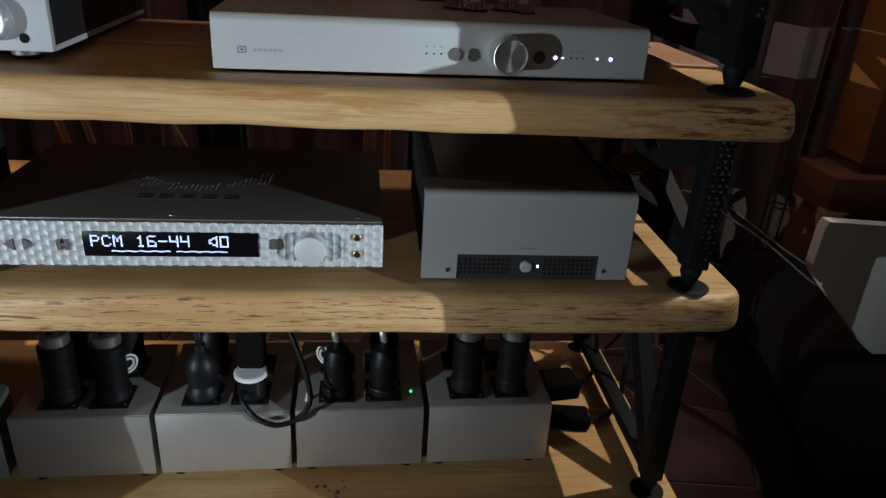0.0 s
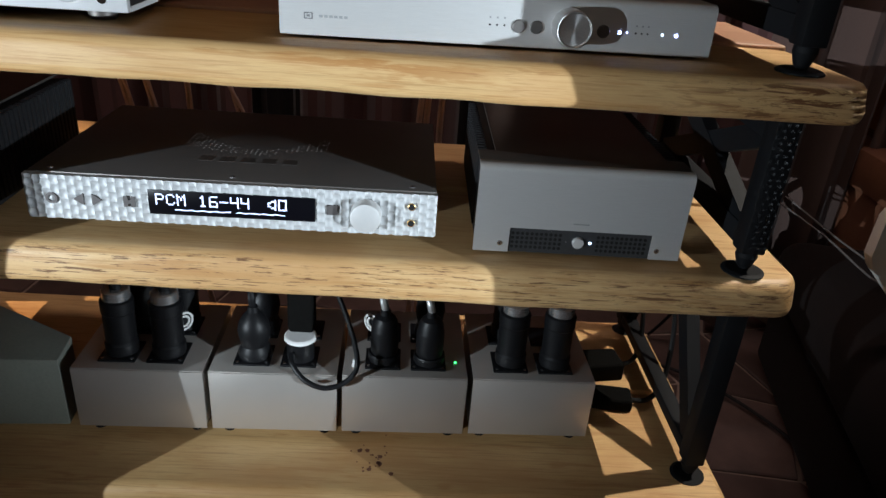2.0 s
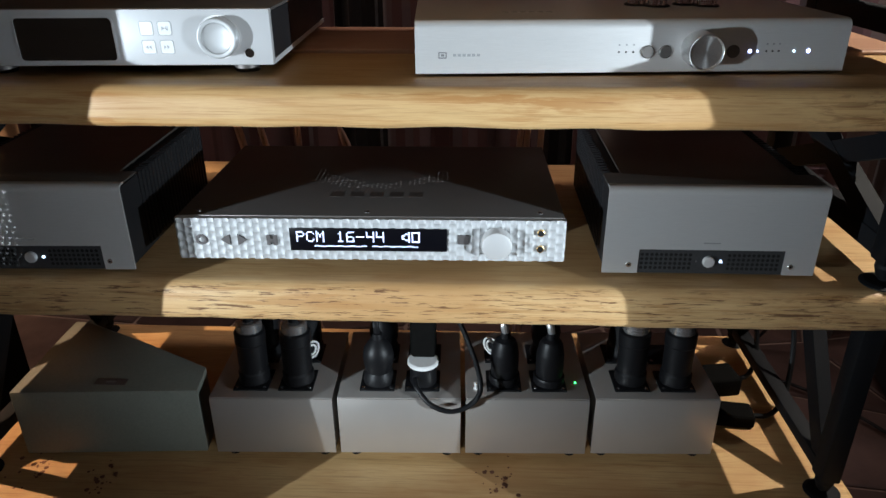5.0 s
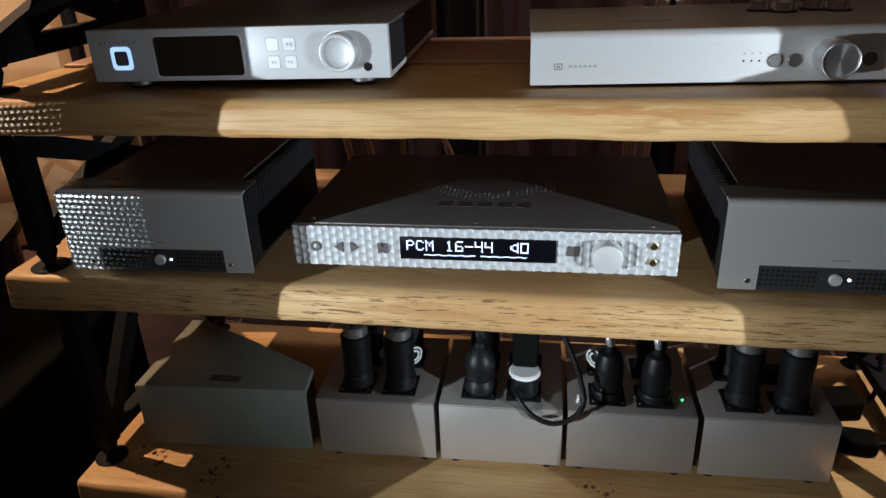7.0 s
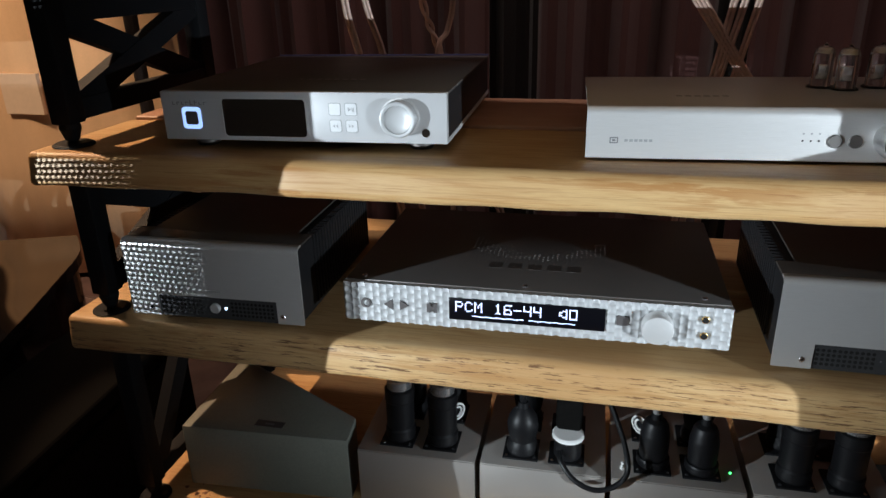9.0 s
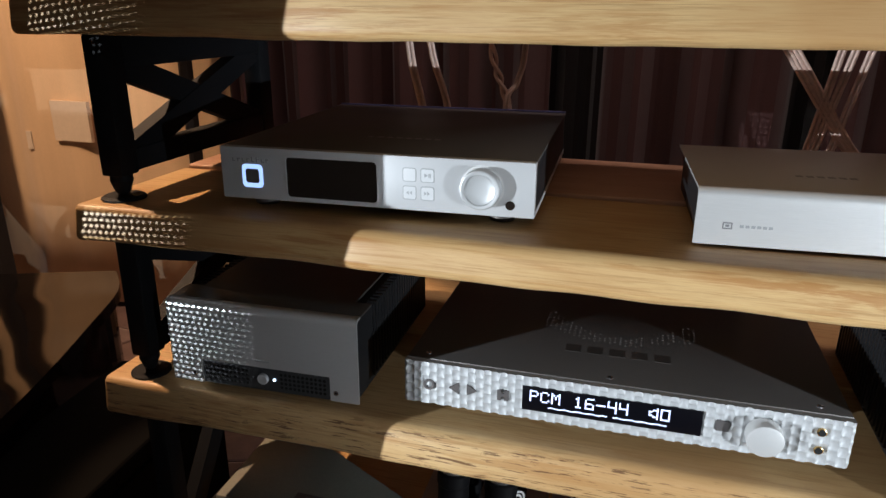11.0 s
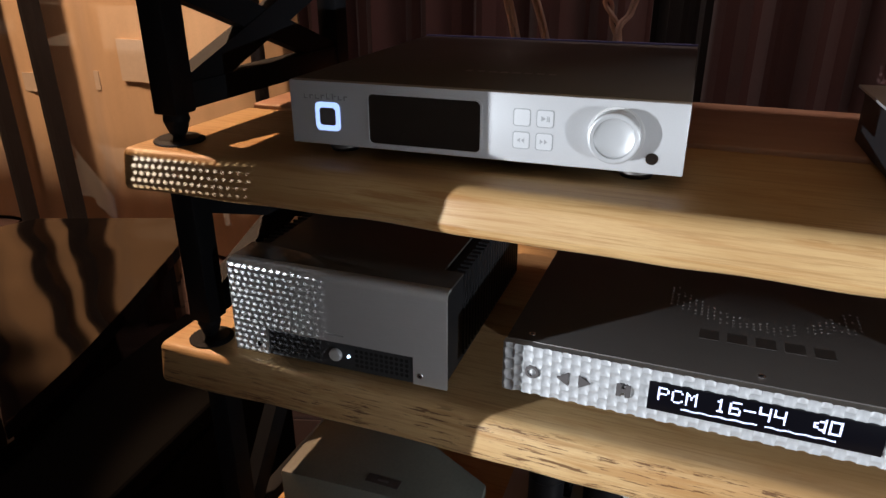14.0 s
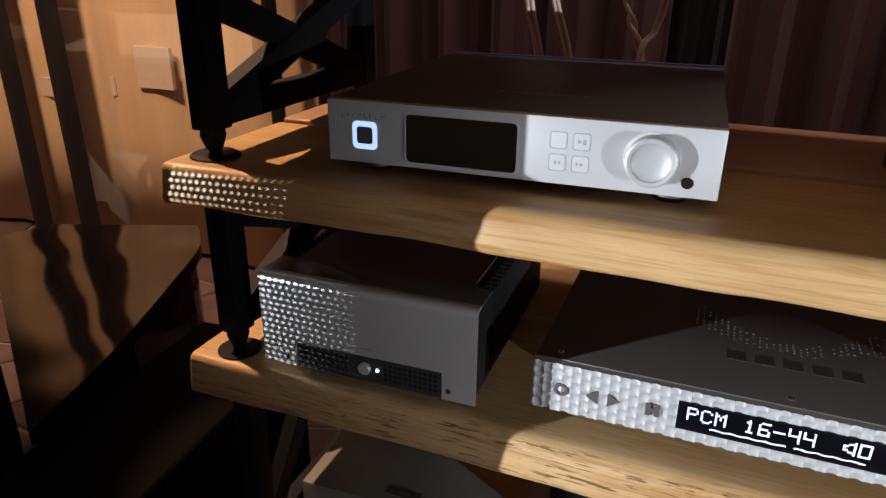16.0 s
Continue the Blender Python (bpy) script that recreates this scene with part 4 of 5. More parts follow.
def barrel_plug(place, lean=0.0):
    """A large black mains connector with a silver collar."""
    ob = thing("mains_plug", place, "large black barrel mains plug with silver collar, in a mains box", "plug", "mains plugs")
    ob.rotation_euler = (radians(lean), 0, 0)
    part("body", lathe([(0.020, 0), (0.0215, 0.003), (0.0215, 0.016), (0.0195, 0.019), (0.0200, 0.024), (0.0202, 0.060), (0.0212, 0.062), (0.0212, 0.078), (0.0185, 0.080)], seg=28), BLACK_PLASTIC, ob)
    part("collar", lathe([(0.0175, 0.0802), (0.0175, 0.092), (0.0155, 0.094)], seg=28), TURNED_BRIGHT, ob, "silver clamp collar")
    part("cord", tube([(0, 0, 0.092), (0, 0.004, 0.12), (0.005, 0.04, 0.155), (0.0, 0.12, 0.15), (0, 0.20, 0.09)], 0.0075, 10), BLACK_PLASTIC, ob)
    return ob


def bulb_plug(place, cord, lean=0.0):
    """A moulded rubber plug with a waist and a thin cord."""
    ob = thing("mains_plug", place, "black moulded rubber mains plug, in a mains box", "plug", "mains plugs")
    ob.rotation_euler = (radians(lean), 0, 0)
    part("body", lathe([(0.0215, 0), (0.0222, 0.004), (0.0205, 0.012), (0.0175, 0.018), (0.0195, 0.026), (0.0215, 0.040), (0.0195, 0.052), (0.0135, 0.062), (0.0075, 0.068), (0.0065, 0.076)], seg=28), BLACK_PLASTIC, ob)
    bm = tube([(0, 0, 0.074), (-0.002, 0.002, 0.095), (-0.012, 0.05, 0.135), (-0.02, 0.14, 0.12), (-0.02, 0.2, 0.06)], 0.0046, 10)
    part("cord", bm, cord, ob, "braided silver cord" if cord is BRAID else "")
    return ob


def dome_plug(place, cord, lean=0.0):
    """A thick rubber plug with a domed shoulder and a braided cord."""
    ob = thing("mains_plug", place, "thick black domed rubber mains plug with braided cord", "plug", "mains plugs")
    ob.rotation_euler = (radians(lean), 0, 0)
    part("flange", lathe([(0.0205, 0), (0.0215, 0.002), (0.0215, 0.010), (0.0205, 0.012)], seg=28), BLACK_PLASTIC, ob)
    part("body", lathe([(0.0180, 0.012), (0.0185, 0.014), (0.0192, 0.026), (0.0190, 0.046), (0.0182, 0.050), (0.0176, 0.052), (0.0165, 0.060), (0.0135, 0.066), (0.0075, 0.070)], seg=32), BLACK_PLASTIC, ob)
    part("strain_relief", lathe([(0.0072, 0.070), (0.0066, 0.078)], seg=18), BLACK_PLASTIC, ob)
    part("cord", tube([(0, 0, 0.076), (-0.004, 0.002, 0.095), (-0.014, 0.05, 0.135), (-0.02, 0.14, 0.12), (-0.02, 0.2, 0.06)], 0.0052, 10), cord, ob, "braided silver cord")
    return ob


def plug_at(k, col, row):
    bx, by = BOXES[k]
    return (bx + (-0.031, 0.031)[col], by + (0.040, 0.108)[row], PLATE_Z)


for k, col in ((0, 0), (0, 1), (3, 0), (3, 1)):
    barrel_plug(plug_at(k, col, 0), -2)
for k, col in ((0, 0), (0, 1), (3, 0)):
    barrel_plug(plug_at(k, col, 1), -4)
bulb_plug(plug_at(1, 0, 0), BLACK_PLASTIC)
dome_plug(plug_at(2, 0, 0), BRAID)
dome_plug(plug_at(2, 1, 0), BRAID)
bulb_plug(plug_at(1, 0, 1), BLACK_PLASTIC)
bulb_plug(plug_at(2, 1, 1), BLACK_PLASTIC)


def adapter_plug():
    ob = thing("adapter_plug", plug_at(1, 1, 0), "black mains adapter with a white disc and looped cord", "plug")
    part("body", lathe([(0.0185, 0), (0.019, 0.003), (0.0185, 0.026), (0.0165, 0.029)], seg=28), BLACK_PLASTIC, ob)
    part("disc", lathe([(0.0195, 0.0295), (0.0215, 0.031), (0.0215, 0.035), (0.0195, 0.0365)], (0, -0.002, 0), seg=32), WHITE_PLASTIC, ob, "white plastic disc")
    part("upper_body", box(-0.0175, 0.0175, -0.002, 0.030, 0.0370, 0.105, 0.006, 3), MATTE_BLACK, ob)
    part("cord", tube([(-0.010, -0.019, 0.016), (-0.006, -0.034, 0.010), (0.012, -0.048, -0.004), (0.038, -0.054, -0.011), (0.064, -0.050, -0.004), (0.079, -0.040, 0.014), (0.074, -0.022, 0.040), (0.058, 0.004, 0.072), (0.040, 0.030, 0.100), (0.02, 0.09, 0.12)], 0.0036, 10), BLACK_PLASTIC, ob, "thin black looped cord")
    return ob


adapter_plug()


def ring_tag(place, turn):
    """A pale ring marker on the side of a plug."""
    ob = thing("cable_tag", place, "white and black ring tag on a plug", "tag", turn=turn)
    for r in (0.0125, 0.0075):
        bm = bmesh.new()
        circle = [Vector((r * math.cos(a * 0.2618), 0, r * math.sin(a * 0.2618))) for a in range(25)]
        add_tube(bm, circle, 0.0016, 6)
        part("ring", bm, WHITE_PLASTIC, ob)
    part("disc", lathe([(0.0135, 0), (0.0135, 0.001)], (0, 0.003, 0), "y", 24), BLACK_PLASTIC, ob)
    return ob


ring_tag((plug_at(0, 1, 0)[0] + 0.0185, plug_at(0, 1, 0)[1] + 0.012, PLATE_Z + 0.042), 50)
ring_tag((plug_at(2, 0, 0)[0] - 0.019, plug_at(2, 0, 0)[1] + 0.016, PLATE_Z + 0.045), -40)

led = thing("indicator_lamp", (BOXES[2][0] + 0.068, BOXES[2][1] + 0.040, SHELF_Z["low"] + 0.107), "small lit green lamp on a mains box", "lamp")
part("lens", lathe([(0.0014, 0), (0.0014, 0.0010), (0.0007, 0.0016)], seg=12), LED_GREEN, led)
led = thing("switch_knob", (BOXES[2][0] - 0.070, BOXES[2][1] + 0.022, SHELF_Z["low"] + 0.107), "small white toggle on a mains box", "switch")
part("lever", lathe([(0.0035, 0), (0.0035, 0.002), (0.002, 0.003), (0.0026, 0.009), (0.0016, 0.0105)], seg=14), WHITE_PLASTIC, led)


def green_case():
    """A wedge-backed metal case: straight front, short side, slanted back."""
    ob = thing("power_supply_case", (0, 0, SHELF_Z["low"]), "grey-green painted power supply case with slanted back", "case")
    outline = [(-0.707, 0.732), (-0.451, 0.747), (-0.458, 0.803), (-0.580, 0.866), (-0.690, 0.920), (-0.712, 0.920)]
    part("body", prism(outline, 0.006, 0.112, 0.0022), GREEN_PAINT, ob)
    bm = bmesh.new()
    add_box(bm, -0.600, -0.556, 0.755, 0.769, 0.1118, 0.1126)
    part("label_plate", bm, DARK_MARK, ob, "dark label plate")
    part("label_mark", box(-0.585, -0.571, 0.760, 0.7635, 0.1125, 0.1129), GREY_MARK, ob)
    for x, y in ((-0.69, 0.76), (-0.49, 0.77), (-0.69, 0.91)):
        part("foot", lathe([(0.008, 0), (0.009, 0.0075)], (x, y, 0), seg=14), BLACK_PLASTIC, ob)
    return ob


green_case()


def adapter_brick(place, size, turn):
    ob = thing("power_adapter", place, "black plastic power adapter lying on the lowest board", "adapter", turn=turn)
    x, y, z = size
    part("body", box(-x / 2, x / 2, -y / 2, y / 2, 0, z, 0.006, 3), MATTE_BLACK, ob)
    part("cord", tube([(x / 2 - 0.004, 0, z / 2), (x / 2 + 0.03, 0.01, z / 2), (x / 2 + 0.055, 0.04, z / 2 + 0.03), (x / 2 + 0.06, 0.09, 0.13), (x / 2 + 0.03, 0.14, 0.17)], 0.004, 8), BLACK_PLASTIC, ob)
    return ob


adapter_brick((0.315, 0.93, SHELF_Z["low"]), (0.07, 0.05, 0.035), 10)
adapter_brick((0.310, 0.855, SHELF_Z["low"]), (0.08, 0.04, 0.022), -6)

# knots in the lowest board
KNOT = plain("knot_wood", (0.17, 0.065, 0.03), 0.6, 0.0, 0.3, (1, 1, 1), 300.0, 0.3)
rng = random.Random(11)
for cx, cy, n in ((-0.03, 0.715, 26), (-0.58, 0.685, 24), (-0.69, 0.715, 22)):
    ob = tagged(new("knot_cluster"), "cluster of small dark brown knots in the pine board", "knots")
    ob.location = (cx, cy, SHELF_Z["low"])
    for k in range(n):
        r = rng.choice((0.0012, 0.0016, 0.0022, 0.0036))
        x, y = rng.gauss(0, 0.014), rng.gauss(0, 0.020)
        bm = lathe([(r, -0.001), (r * 0.9, 0.0004)], (0, 0, 0), seg=9)
        for v in bm.verts:
            v.co.x *= 1 + 0.5 * noise.noise(v.co * 400)
        knot = part("knot", bm, KNOT, ob)
        knot.location = (x, y, 0)

# ---- behind the rack ----
def speaker_cable(points, radius, label, twisted=False):
    path = smooth_path(points, 14)
    ob = thing("speaker_cable", tuple(path[0]), label, "cable", "hanging cables")
    for k in (0, 1):
        out = []
        for i, p in enumerate(path):
            a = (i * 0.75 if twisted else 0.0) + math.pi * k
            out.append(p - path[0] + Vector((math.cos(a), math.sin(a), 0)) * radius * (1.35 if twisted else 1.0))
        part("conductor", add_tube(bmesh.new(), out, radius, 8), COPPER, ob)
    return ob


CAB = "pinkish clear-jacketed copper speaker cable hanging behind the rack"
speaker_cable([(-0.585, 1.14, 1.30), (-0.565, 1.15, 1.0), (-0.54, 1.15, 0.88), (-0.48, 1.15, 0.62), (-0.46, 1.17, 0.40), (-0.42, 1.20, 0.16), (-0.30, 1.25, 0.012)], 0.0034, CAB)
speaker_cable([(-0.56, 1.14, 1.30), (-0.53, 1.15, 1.0), (-0.497, 1.15, 0.88), (-0.44, 1.15, 0.62), (-0.40, 1.16, 0.40), (-0.36, 1.20, 0.14), (-0.25, 1.28, 0.012)], 0.0029, CAB)
speaker_cable([(-0.47, 1.14, 1.30), (-0.432, 1.15, 1.0), (-0.394, 1.15, 0.88), (-0.30, 1.15, 0.63), (-0.22, 1.17, 0.35), (-0.15, 1.22, 0.012)], 0.0031, "twisted clear-jacketed copper cable hanging behind the rack", True)
speaker_cable([(-0.36, 1.14, 1.30), (-0.374, 1.15, 1.0), (-0.385, 1.148, 0.93), (-0.40, 1.135, 0.88), (-0.38, 1.14, 0.65), (-0.40, 1.18, 0.40)], 0.0025, CAB)
for x0, x1, x2 in ((-0.02, 0.064, 0.15), (-0.008, 0.074, 0.16), (0.05, 0.030, 0.0), (0.066, 0.040, 0.012), (0.085, 0.060, 0.035)):
    tilt = (x0 - x1) / 0.12
    speaker_cable([(x1 + (z - 0.87) * tilt, 1.11, z) for z in (1.30, 1.15, 0.99, 0.87, 0.82)] + [(x2, 1.14, 0.64), (x2 * 1.3, 1.18, 0.35), (x2 * 1.6, 1.24, 0.012)], 0.0027, CAB)

curtain("curtain", MAROON, -1.28, -0.42, 1.72, 6, 0.035, "dark maroon corduroy curtain hanging in folds", 1)
# the black strips are added to darken the gaps between maroon curtains
curtain("curtain", DARK_FOLD, -0.45, -0.28, 1.80, 2, 0.02, "black strip filling the dark gap between maroon curtains", 2)
curtain("curtain", MAROON, -0.30, 0.10, 1.72, 3, 0.03, "dark maroon corduroy curtain hanging in folds", 3)
curtain("curtain", DARK_FOLD, 0.06, 0.20, 1.80, 2, 0.02, "black strip filling the dark gap between maroon curtains", 4)
curtain("curtain", MAROON, 0.17, 1.30, 1.74, 7, 0.03, "dark maroon corduroy curtain hanging in folds", 5, z0=0.06)
curtain("curtain", DARK_FOLD, 1.28, 2.7, 1.78, 8, 0.03, "dark brown curtain hanging in folds", 6)
curtain("curtain", TAN, -3.15, -1.22, 1.95, 4.5, 0.013, "tan cloth curtain in soft folds, warmly lit", 7)


def hanging_strip(x, y, w):
    ob = part("curtain_strip", bmesh.new(), TAN_STRIPE)
    bm = bmesh.new()
    rows = []
    for j in range(25):
        z = 0.03 + 2.4 * j / 24
        off = 0.006 * math.sin(z * 2.1 + x * 7)
        rows.append([bm.verts.new((x + off + w * (u - 0.5), y - 0.012 * math.sin(u * 3.14), z)) for u in (0, 0.25, 0.5, 0.75, 1)])
    for a, b in zip(rows, rows[1:]):
        for k in range(4):
            bm.faces.new((a[k], a[k + 1], b[k + 1], b[k]))
    bmesh.ops.solidify(bm, geom=list(bm.faces), thickness=0.004)
    bm.to_mesh(ob.data)
    bm.free()
    tagged(ob, "dark brown cloth strip hanging before the tan curtain", "curtain strip", "curtain strips")


for x, w in ((-2.60, 0.10), (-2.355, 0.10), (-1.50, 0.05), (-1.33, 0.05)):
    hanging_strip(x, 1.86, w)


def lacquer_table():
    """A black lacquered low cabinet whose top narrows to a rounded point."""
    ob = thing("lacquer_cabinet", (0, 0, 0), "glossy black lacquered low cabinet with curved top", "cabinet")
    side = [(-1.347, 1.305), (-1.258, 1.203), (-1.186, 1.038), (-1.126, 0.889), (-1.08, 0.76), (-1.043, 0.625)]
    outline = [(p.x, p.y) for p in smooth_path([(x, y, 0) for x, y in side], 5)] + [(-1.454, 0.90), (-1.70, 1.075), (-1.643, 1.185)]
    part("body", prism([(-1.36 + (x + 1.36) * 0.94, 0.96 + (y - 0.96) * 0.94) for x, y in outline], 0.0, 0.422), LACQUER, ob, smooth=False)
    part("top", prism(outline, 0.424, 0.45, 0.003), LACQUER, ob, "mirror-black lacquered top", smooth=False)
    return ob


lacquer_table()


def equipment_case():
    # made-up block that keeps the floor left of the rack black
    ob = thing("equipment_case", (-0.985, 0.76, 0), "matte black block added in place of shade beside the rack", "case", turn=4)
    part("body", box(-0.125, 0.085, -0.30, 0.30, 0.012, 0.34, 0.01, 3), MATTE_BLACK, ob)
    part("lid", box(-0.127, 0.087, -0.302, 0.302, 0.343, 0.38, 0.008, 3), MATTE_BLACK, ob)
    for x in (-0.045, 0.055):
        for y in (-0.27, 0.19):
            part("foot", lathe([(0.012, 0), (0.014, 0.014)], (x, y, 0), seg=12), BLACK_PLASTIC, ob)
    return ob


equipment_case()


def cabinet_shade_block():
    # added block hiding lit floor where deep shade belongs
    ob = thing("equipment_case", (-1.325, 0.655, 0), "low matte black block added in place of shade by the lacquered cabinet", "case", turn=-34)
    part("body", box(-0.42, 0.24, -0.22, 0.095, 0.012, 0.40, 0.01, 3), MATTE_BLACK, ob)
    part("lid", box(-0.422, 0.242, -0.222, 0.097, 0.403, 0.435, 0.008, 3), MATTE_BLACK, ob)
    for x in (-0.24, 0.21):
        for y in (-0.08, 0.075):
            part("foot", lathe([(0.012, 0), (0.014, 0.014)], (x, y, 0), seg=12), BLACK_PLASTIC, ob)
    return ob


cabinet_shade_block()

# ---- beside the rack ----
def perforated_screen(name, edge, along, first, edge_line, label, top_row=1.8):
    """A tall unseen sheet-metal screen on a foot, added to shape the lamplight; fine staggered holes in its upper half
    let dots through.
    """
    ob = thing(name, (edge[0], edge[1], 0), label, "screen", "perforated screens")
    a = Vector((along[0], along[1], 0)).normalized()
    pu, pz = 0.0032, 0.0035
    nu, nz, z0 = 17, 72, 0.685
    u1 = first + nu * pu

    def at(u, z):
        return a * u + Vector((0, 0, z))
    bm = bmesh.new()
    for ua, ub, za, zb in ((u1, 0.62, 0.0, 1.8), (first, u1, 0.0, z0), (first, u1, z0 + nz * pz, 1.8)):
        bm.faces.new([bm.verts.new(at(u, z)) for u, z in ((ua, za), (ub, za), (ub, zb), (ua, zb))])
    for (ua, za), (ub, zb) in zip(edge_line, edge_line[1:]):
        if zb > za:
            bm.faces.new([bm.verts.new(at(u, z)) for u, z in ((ua, za), (first, za), (first, zb), (ub, zb))])
    solid = part("solid_panel", bm, BLACK_STEEL, ob, smooth=False)
    bm = bmesh.new()
    for j in range(nz):
        for i in range(nu):
            ua, za = first + i * pu, z0 + j * pz
            r = 0.00114 * (0.28 + 0.72 * min(1.0, (i + 1) / 15)) * (0.55 if za > 0.845 else 1.0 if za > 0.80 else 0.9)
            cu, cz = ua + pu * (0.36 if j % 2 else 0.64), za + pz / 2
            # rows left closed where no dots should fall on the rack
            if 0.804 < za < 0.840 or top_row < za < 0.885:
                bm.faces.new([bm.verts.new(at(ua + pu * x, za + pz * y)) for x, y in ((0, 0), (1, 0), (1, 1), (0, 1))])
                continue
            outer = [bm.verts.new(at(ua + pu * x, za + pz * y)) for x, y in ((1, 0.5), (1, 1), (0.5, 1), (0, 1), (0, 0.5), (0, 0), (0.5, 0), (1, 0))]
            inner = [bm.verts.new(at(cu + r * math.cos(k * math.pi / 4), cz + r * math.sin(k * math.pi / 4))) for k in range(8)]
            for k in range(8):
                bm.faces.new((outer[k], outer[(k + 1) % 8], inner[(k + 1) % 8], inner[k]))
    me = bpy.data.meshes.new("perforated_panel")
    bm.to_mesh(me)
    bm.free()
    me.materials.append(BLACK_STEEL)
    holes = new("perforated_panel", me)
    holes.parent = ob
    return ob


def ottoman():
    ob = thing("ottoman", (1.22, 0.98, 0), "large dark brown upholstered ottoman in deep shade", "ottoman", turn=-12)
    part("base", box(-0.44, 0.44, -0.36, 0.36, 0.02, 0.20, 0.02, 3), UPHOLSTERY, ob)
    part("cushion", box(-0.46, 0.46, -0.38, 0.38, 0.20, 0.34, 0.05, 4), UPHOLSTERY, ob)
    for x in (-0.38, 0.38):
        for y in (-0.3, 0.3):
            part("foot", lathe([(0.02, 0), (0.025, 0.022)], (x, y, 0), seg=12), BLACK_PLASTIC, ob)
    return ob


ottoman()
for pts in ([(0.80, 1.42, 0.43), (0.86, 1.30, 0.40), (0.93, 1.18, 0.352), (1.02, 1.10, 0.344), (1.14, 1.08, 0.344)], [(0.82, 1.42, 0.44), (0.90, 1.28, 0.39), (1.0, 1.20, 0.346), (1.1, 1.19, 0.344), (1.2, 1.23, 0.344)]):
    wire = thing("loose_cable", pts[0], "thin pale cable lying over the dark ottoman", "cable", "loose cables")
    part("cord", tube([Vector(p) - Vector(pts[0]) for p in pts], 0.0022, 8), GREY_CORD, wire)
curtain("drape", DRAPE, 0.77, 1.045, 1.56, 1.6, 0.03, "dark brown heavy drape hanging in deep shade", 9, z0=0.03)
curtain("drape", DRAPE, 1.068, 1.165, 1.57, 1.0, 0.014, "narrow dark brown drape hanging beside the cabinet", 10, z0=0.03)
# made-up pale strips on stands give the bright slivers between the drapes
for x, z0, z1, wide in ((1.061, 0.69, 0.80, 0.016), (1.182, 0.45, 0.655, 0.030)):
    slip = thing("pale_board", (x, 1.645, 0), "pale strip added for a bright gap between the drapes", "board", "boards behind the drapes")
    part("board", box(-wide / 2, wide / 2, -0.006, 0.006, z0, z1, 0.002), PAPER, slip)
    part("stand", box(-0.01, 0.01, -0.004, 0.004, 0.0, z0 + 0.001), BLACK_STEEL, slip)
SCREEN = "unseen black sheet with fine round holes, added to shape lamplight"
# inner edges are stepped to shape the lit patches on the rack
perforated_screen("perforated_screen", (-0.971, 0.05), (-0.726, 0.683), 0.068, ((-0.05, 0.0), (-0.021, 0.47), (-0.016, 0.526), (0.001, 0.67), (0.001, 0.8015), (0.010, 0.8065), (0.010, 1.8)), SCREEN, 0.809)
perforated_screen("perforated_screen", (0.879, 0.05), (0.606, 0.792), 0.085, ((-0.05, 0.0), (-0.024, 0.47), (-0.019, 0.526), (-0.007, 0.67), (0.0, 0.77), (0.0, 0.8005), (0.011, 0.8055), (0.011, 1.8)), SCREEN)

bench = thing("wooden_bench", (1.04, 1.40, 0), "reddish-brown wooden bench under the cabinet", "bench")
part("seat", box(0.0, 0.62, 0.0, 0.30, 0.43, 0.522, 0.006), WOOD_BENCH, bench)
for x in (0.04, 0.56):
    part("leg", box(x - 0.03, x + 0.03, 0.03, 0.27, 0.0, 0.4305), WOOD_BENCH, bench)
cab = thing("wooden_cabinet", (1.112, 1.43, 0.5225), "orange-brown veneered wooden cabinet on a bench", "cabinet")
part("body", box(0.0, 0.50, 0.0, 0.26, 0.022, 0.80, 0.005), ORANGE_WOOD, cab)
part("plinth", box(0.012, 0.488, 0.012, 0.25, 0.0, 0.022), WOOD_BENCH, cab)
panel = thing("chair_shell", (0, 0.965, 0.342), "pale grey moulded shell standing on the dark ottoman", "shell")
bm = add_plate(bmesh.new(), [(0.733, 0.246), (0.728, 0.235), (0.726, 0.170), (0.735, 0.150), (0.870, 0.012), (0.885, 0.0), (1.18, 0.0), (1.20, 0.02), (1.20, 0.20), (1.18, 0.222)], 0.0, 0.022)
part("shell", bm, PAPER, panel)
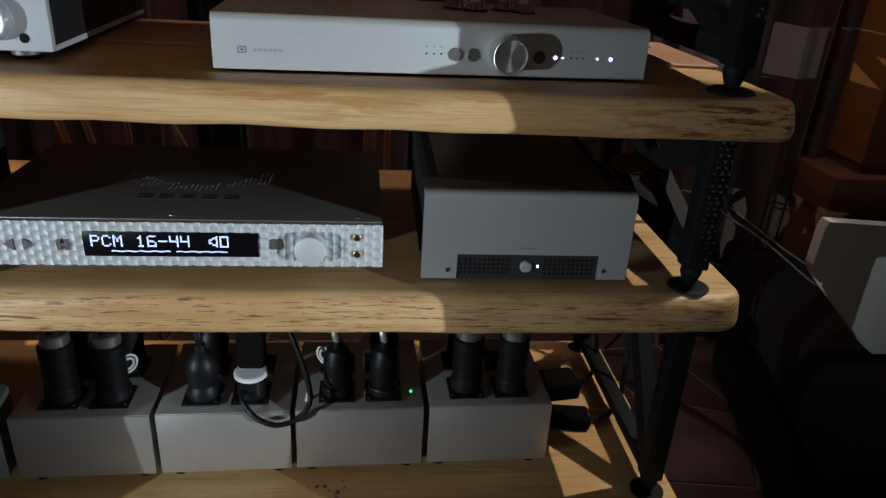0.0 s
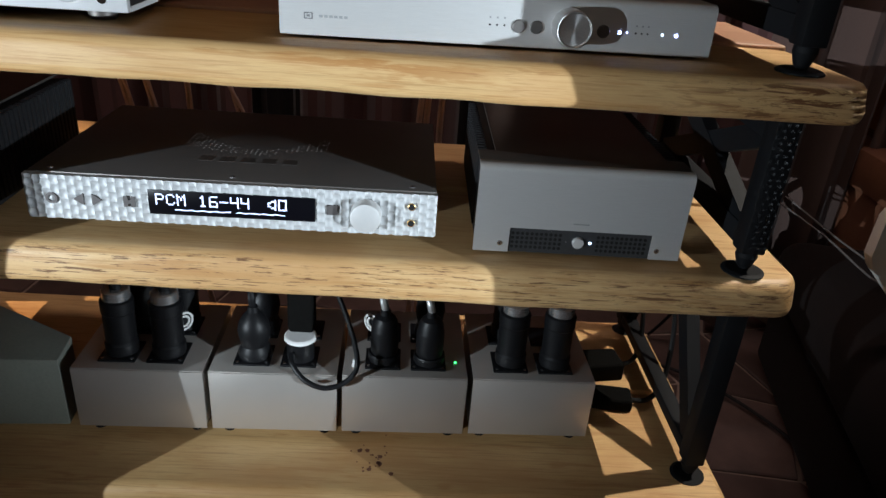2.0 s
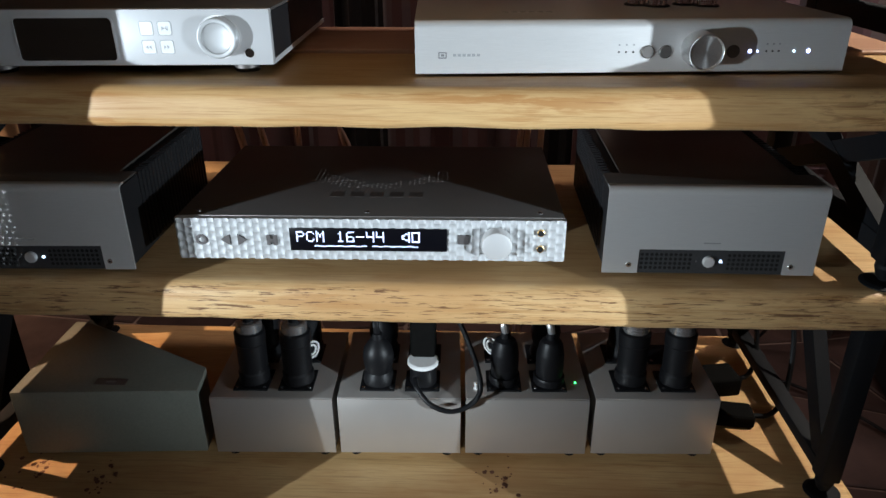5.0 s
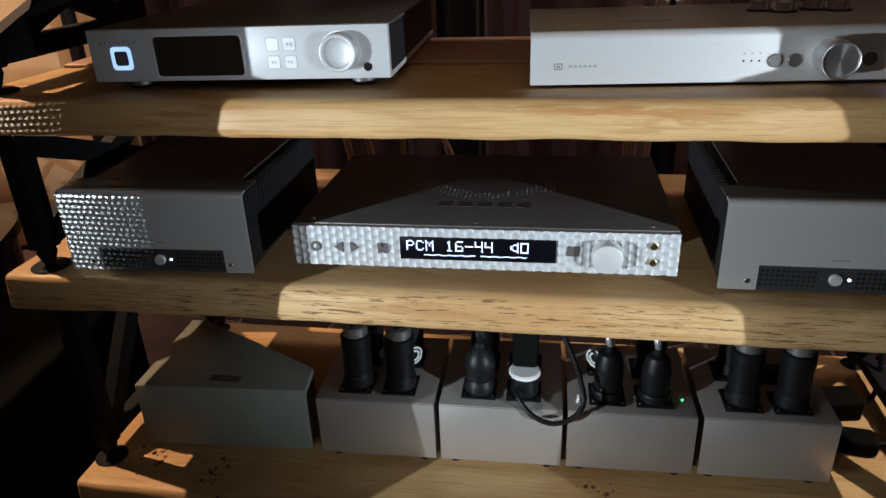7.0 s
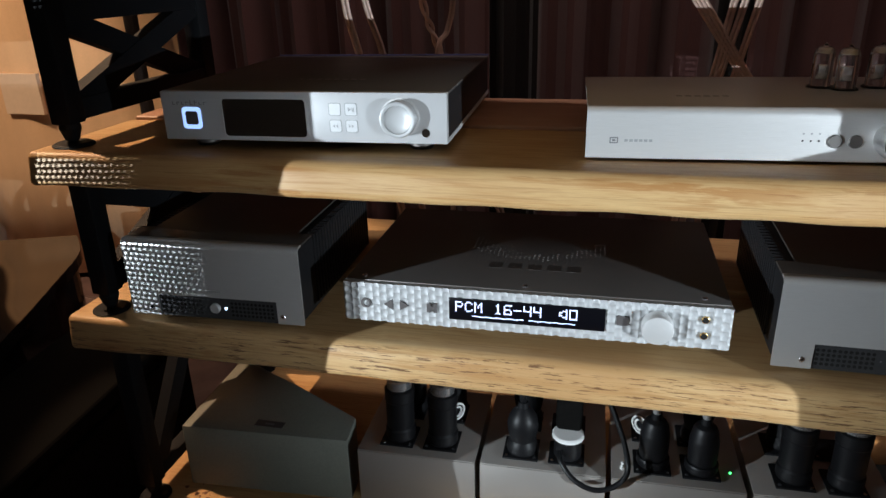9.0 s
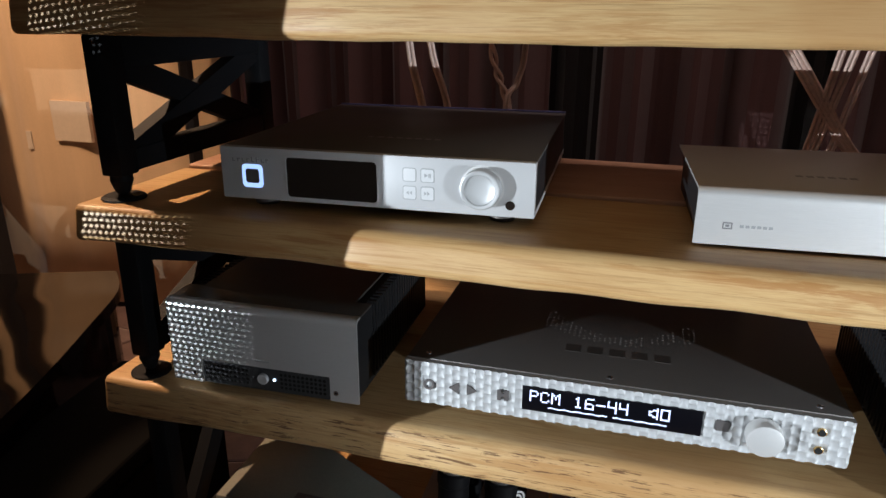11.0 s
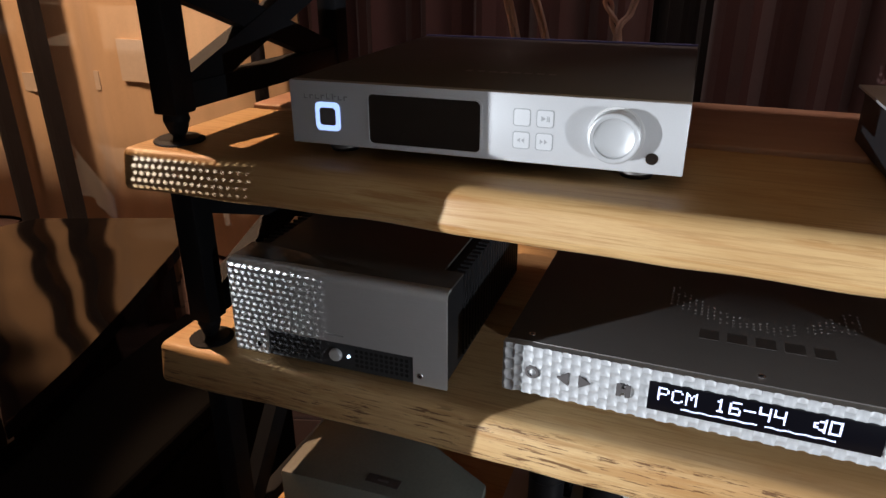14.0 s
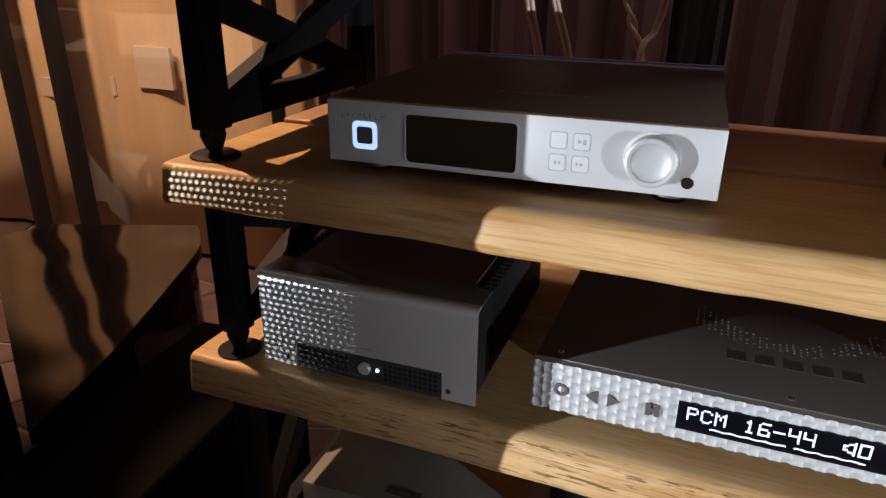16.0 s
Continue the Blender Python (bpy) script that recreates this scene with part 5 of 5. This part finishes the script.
# pale sheets imitate patches of light seen on the curtain
for x, z, wide, tall, label in ((-2.02, 0.672, 0.148, 0.132, "pale sheet standing in for a light patch on the tan curtain"), (-2.495, 0.575, 0.115, 0.065, "small pale slip standing in for a light patch on the tan curtain"), (-2.205, 0.60, 0.022, 0.062, "narrow pale slip standing in for a light patch on the tan curtain")):
    patch_sheet = thing("paper_sheet", (x, 1.928, z), label, "paper", "pinned papers")
    part("sheet", box(-wide / 2, wide / 2, 0.0, 0.014, -tall / 2, tall / 2), PALE_PATCH, patch_sheet)
for pts in ([(0.62, 1.5, 0.012), (0.78, 1.42, 0.3), (0.9, 1.3, 0.2), (1.0, 1.1, 0.012), (1.1, 0.9, 0.012)], [(0.55, 1.4, 0.012), (0.70, 1.3, 0.012), (0.82, 1.1, 0.012), (0.85, 0.85, 0.012)]):
    wire = thing("floor_cable", pts[0], "thin dark cable trailing over the floor", "cable", "floor cables")
    part("cord", tube([Vector(p) - Vector(pts[0]) for p in pts], 0.004, 8), BLACK_PLASTIC, wire)

# ---- floor slates, last ----
rng = random.Random(3)
step = 0.26
corner_of = {}
for i in range(-12, 12):
    for j in range(-2, 10):
        corner_of[i, j] = (i * step + rng.uniform(-0.06, 0.06) + (0.13 if j % 2 else 0), j * step + rng.uniform(-0.06, 0.06))
for i in range(-12, 11):
    for j in range(-2, 9):
        quad = [corner_of[i, j], corner_of[i + 1, j], corner_of[i + 1, j + 1], corner_of[i, j + 1]]
        cx, cy = sum(p[0] for p in quad) / 4, sum(p[1] for p in quad) / 4
        if not (-3.0 < cx < 2.6 and cy < 2.1):
            continue
        inset = [((x - cx) * 0.955, (y - cy) * 0.955) for x, y in quad]
        top = rng.uniform(-0.002, 0.0)
        bm = bmesh.new()
        lo = [bm.verts.new((x, y, -0.012)) for x, y in inset]
        mid = [bm.verts.new((x, y, top - 0.003)) for x, y in inset]
        hi = [bm.verts.new((x * 0.975, y * 0.975, top)) for x, y in inset]
        bm.faces.new(hi)
        for a, b in ((lo, mid), (mid, hi)):
            for k in range(4):
                bm.faces.new((a[k], a[(k + 1) % 4], b[(k + 1) % 4], b[k]))
        tile = part("tile", bm, SLATE, floor, smooth=False)
        tile.location = (cx, cy, 0)
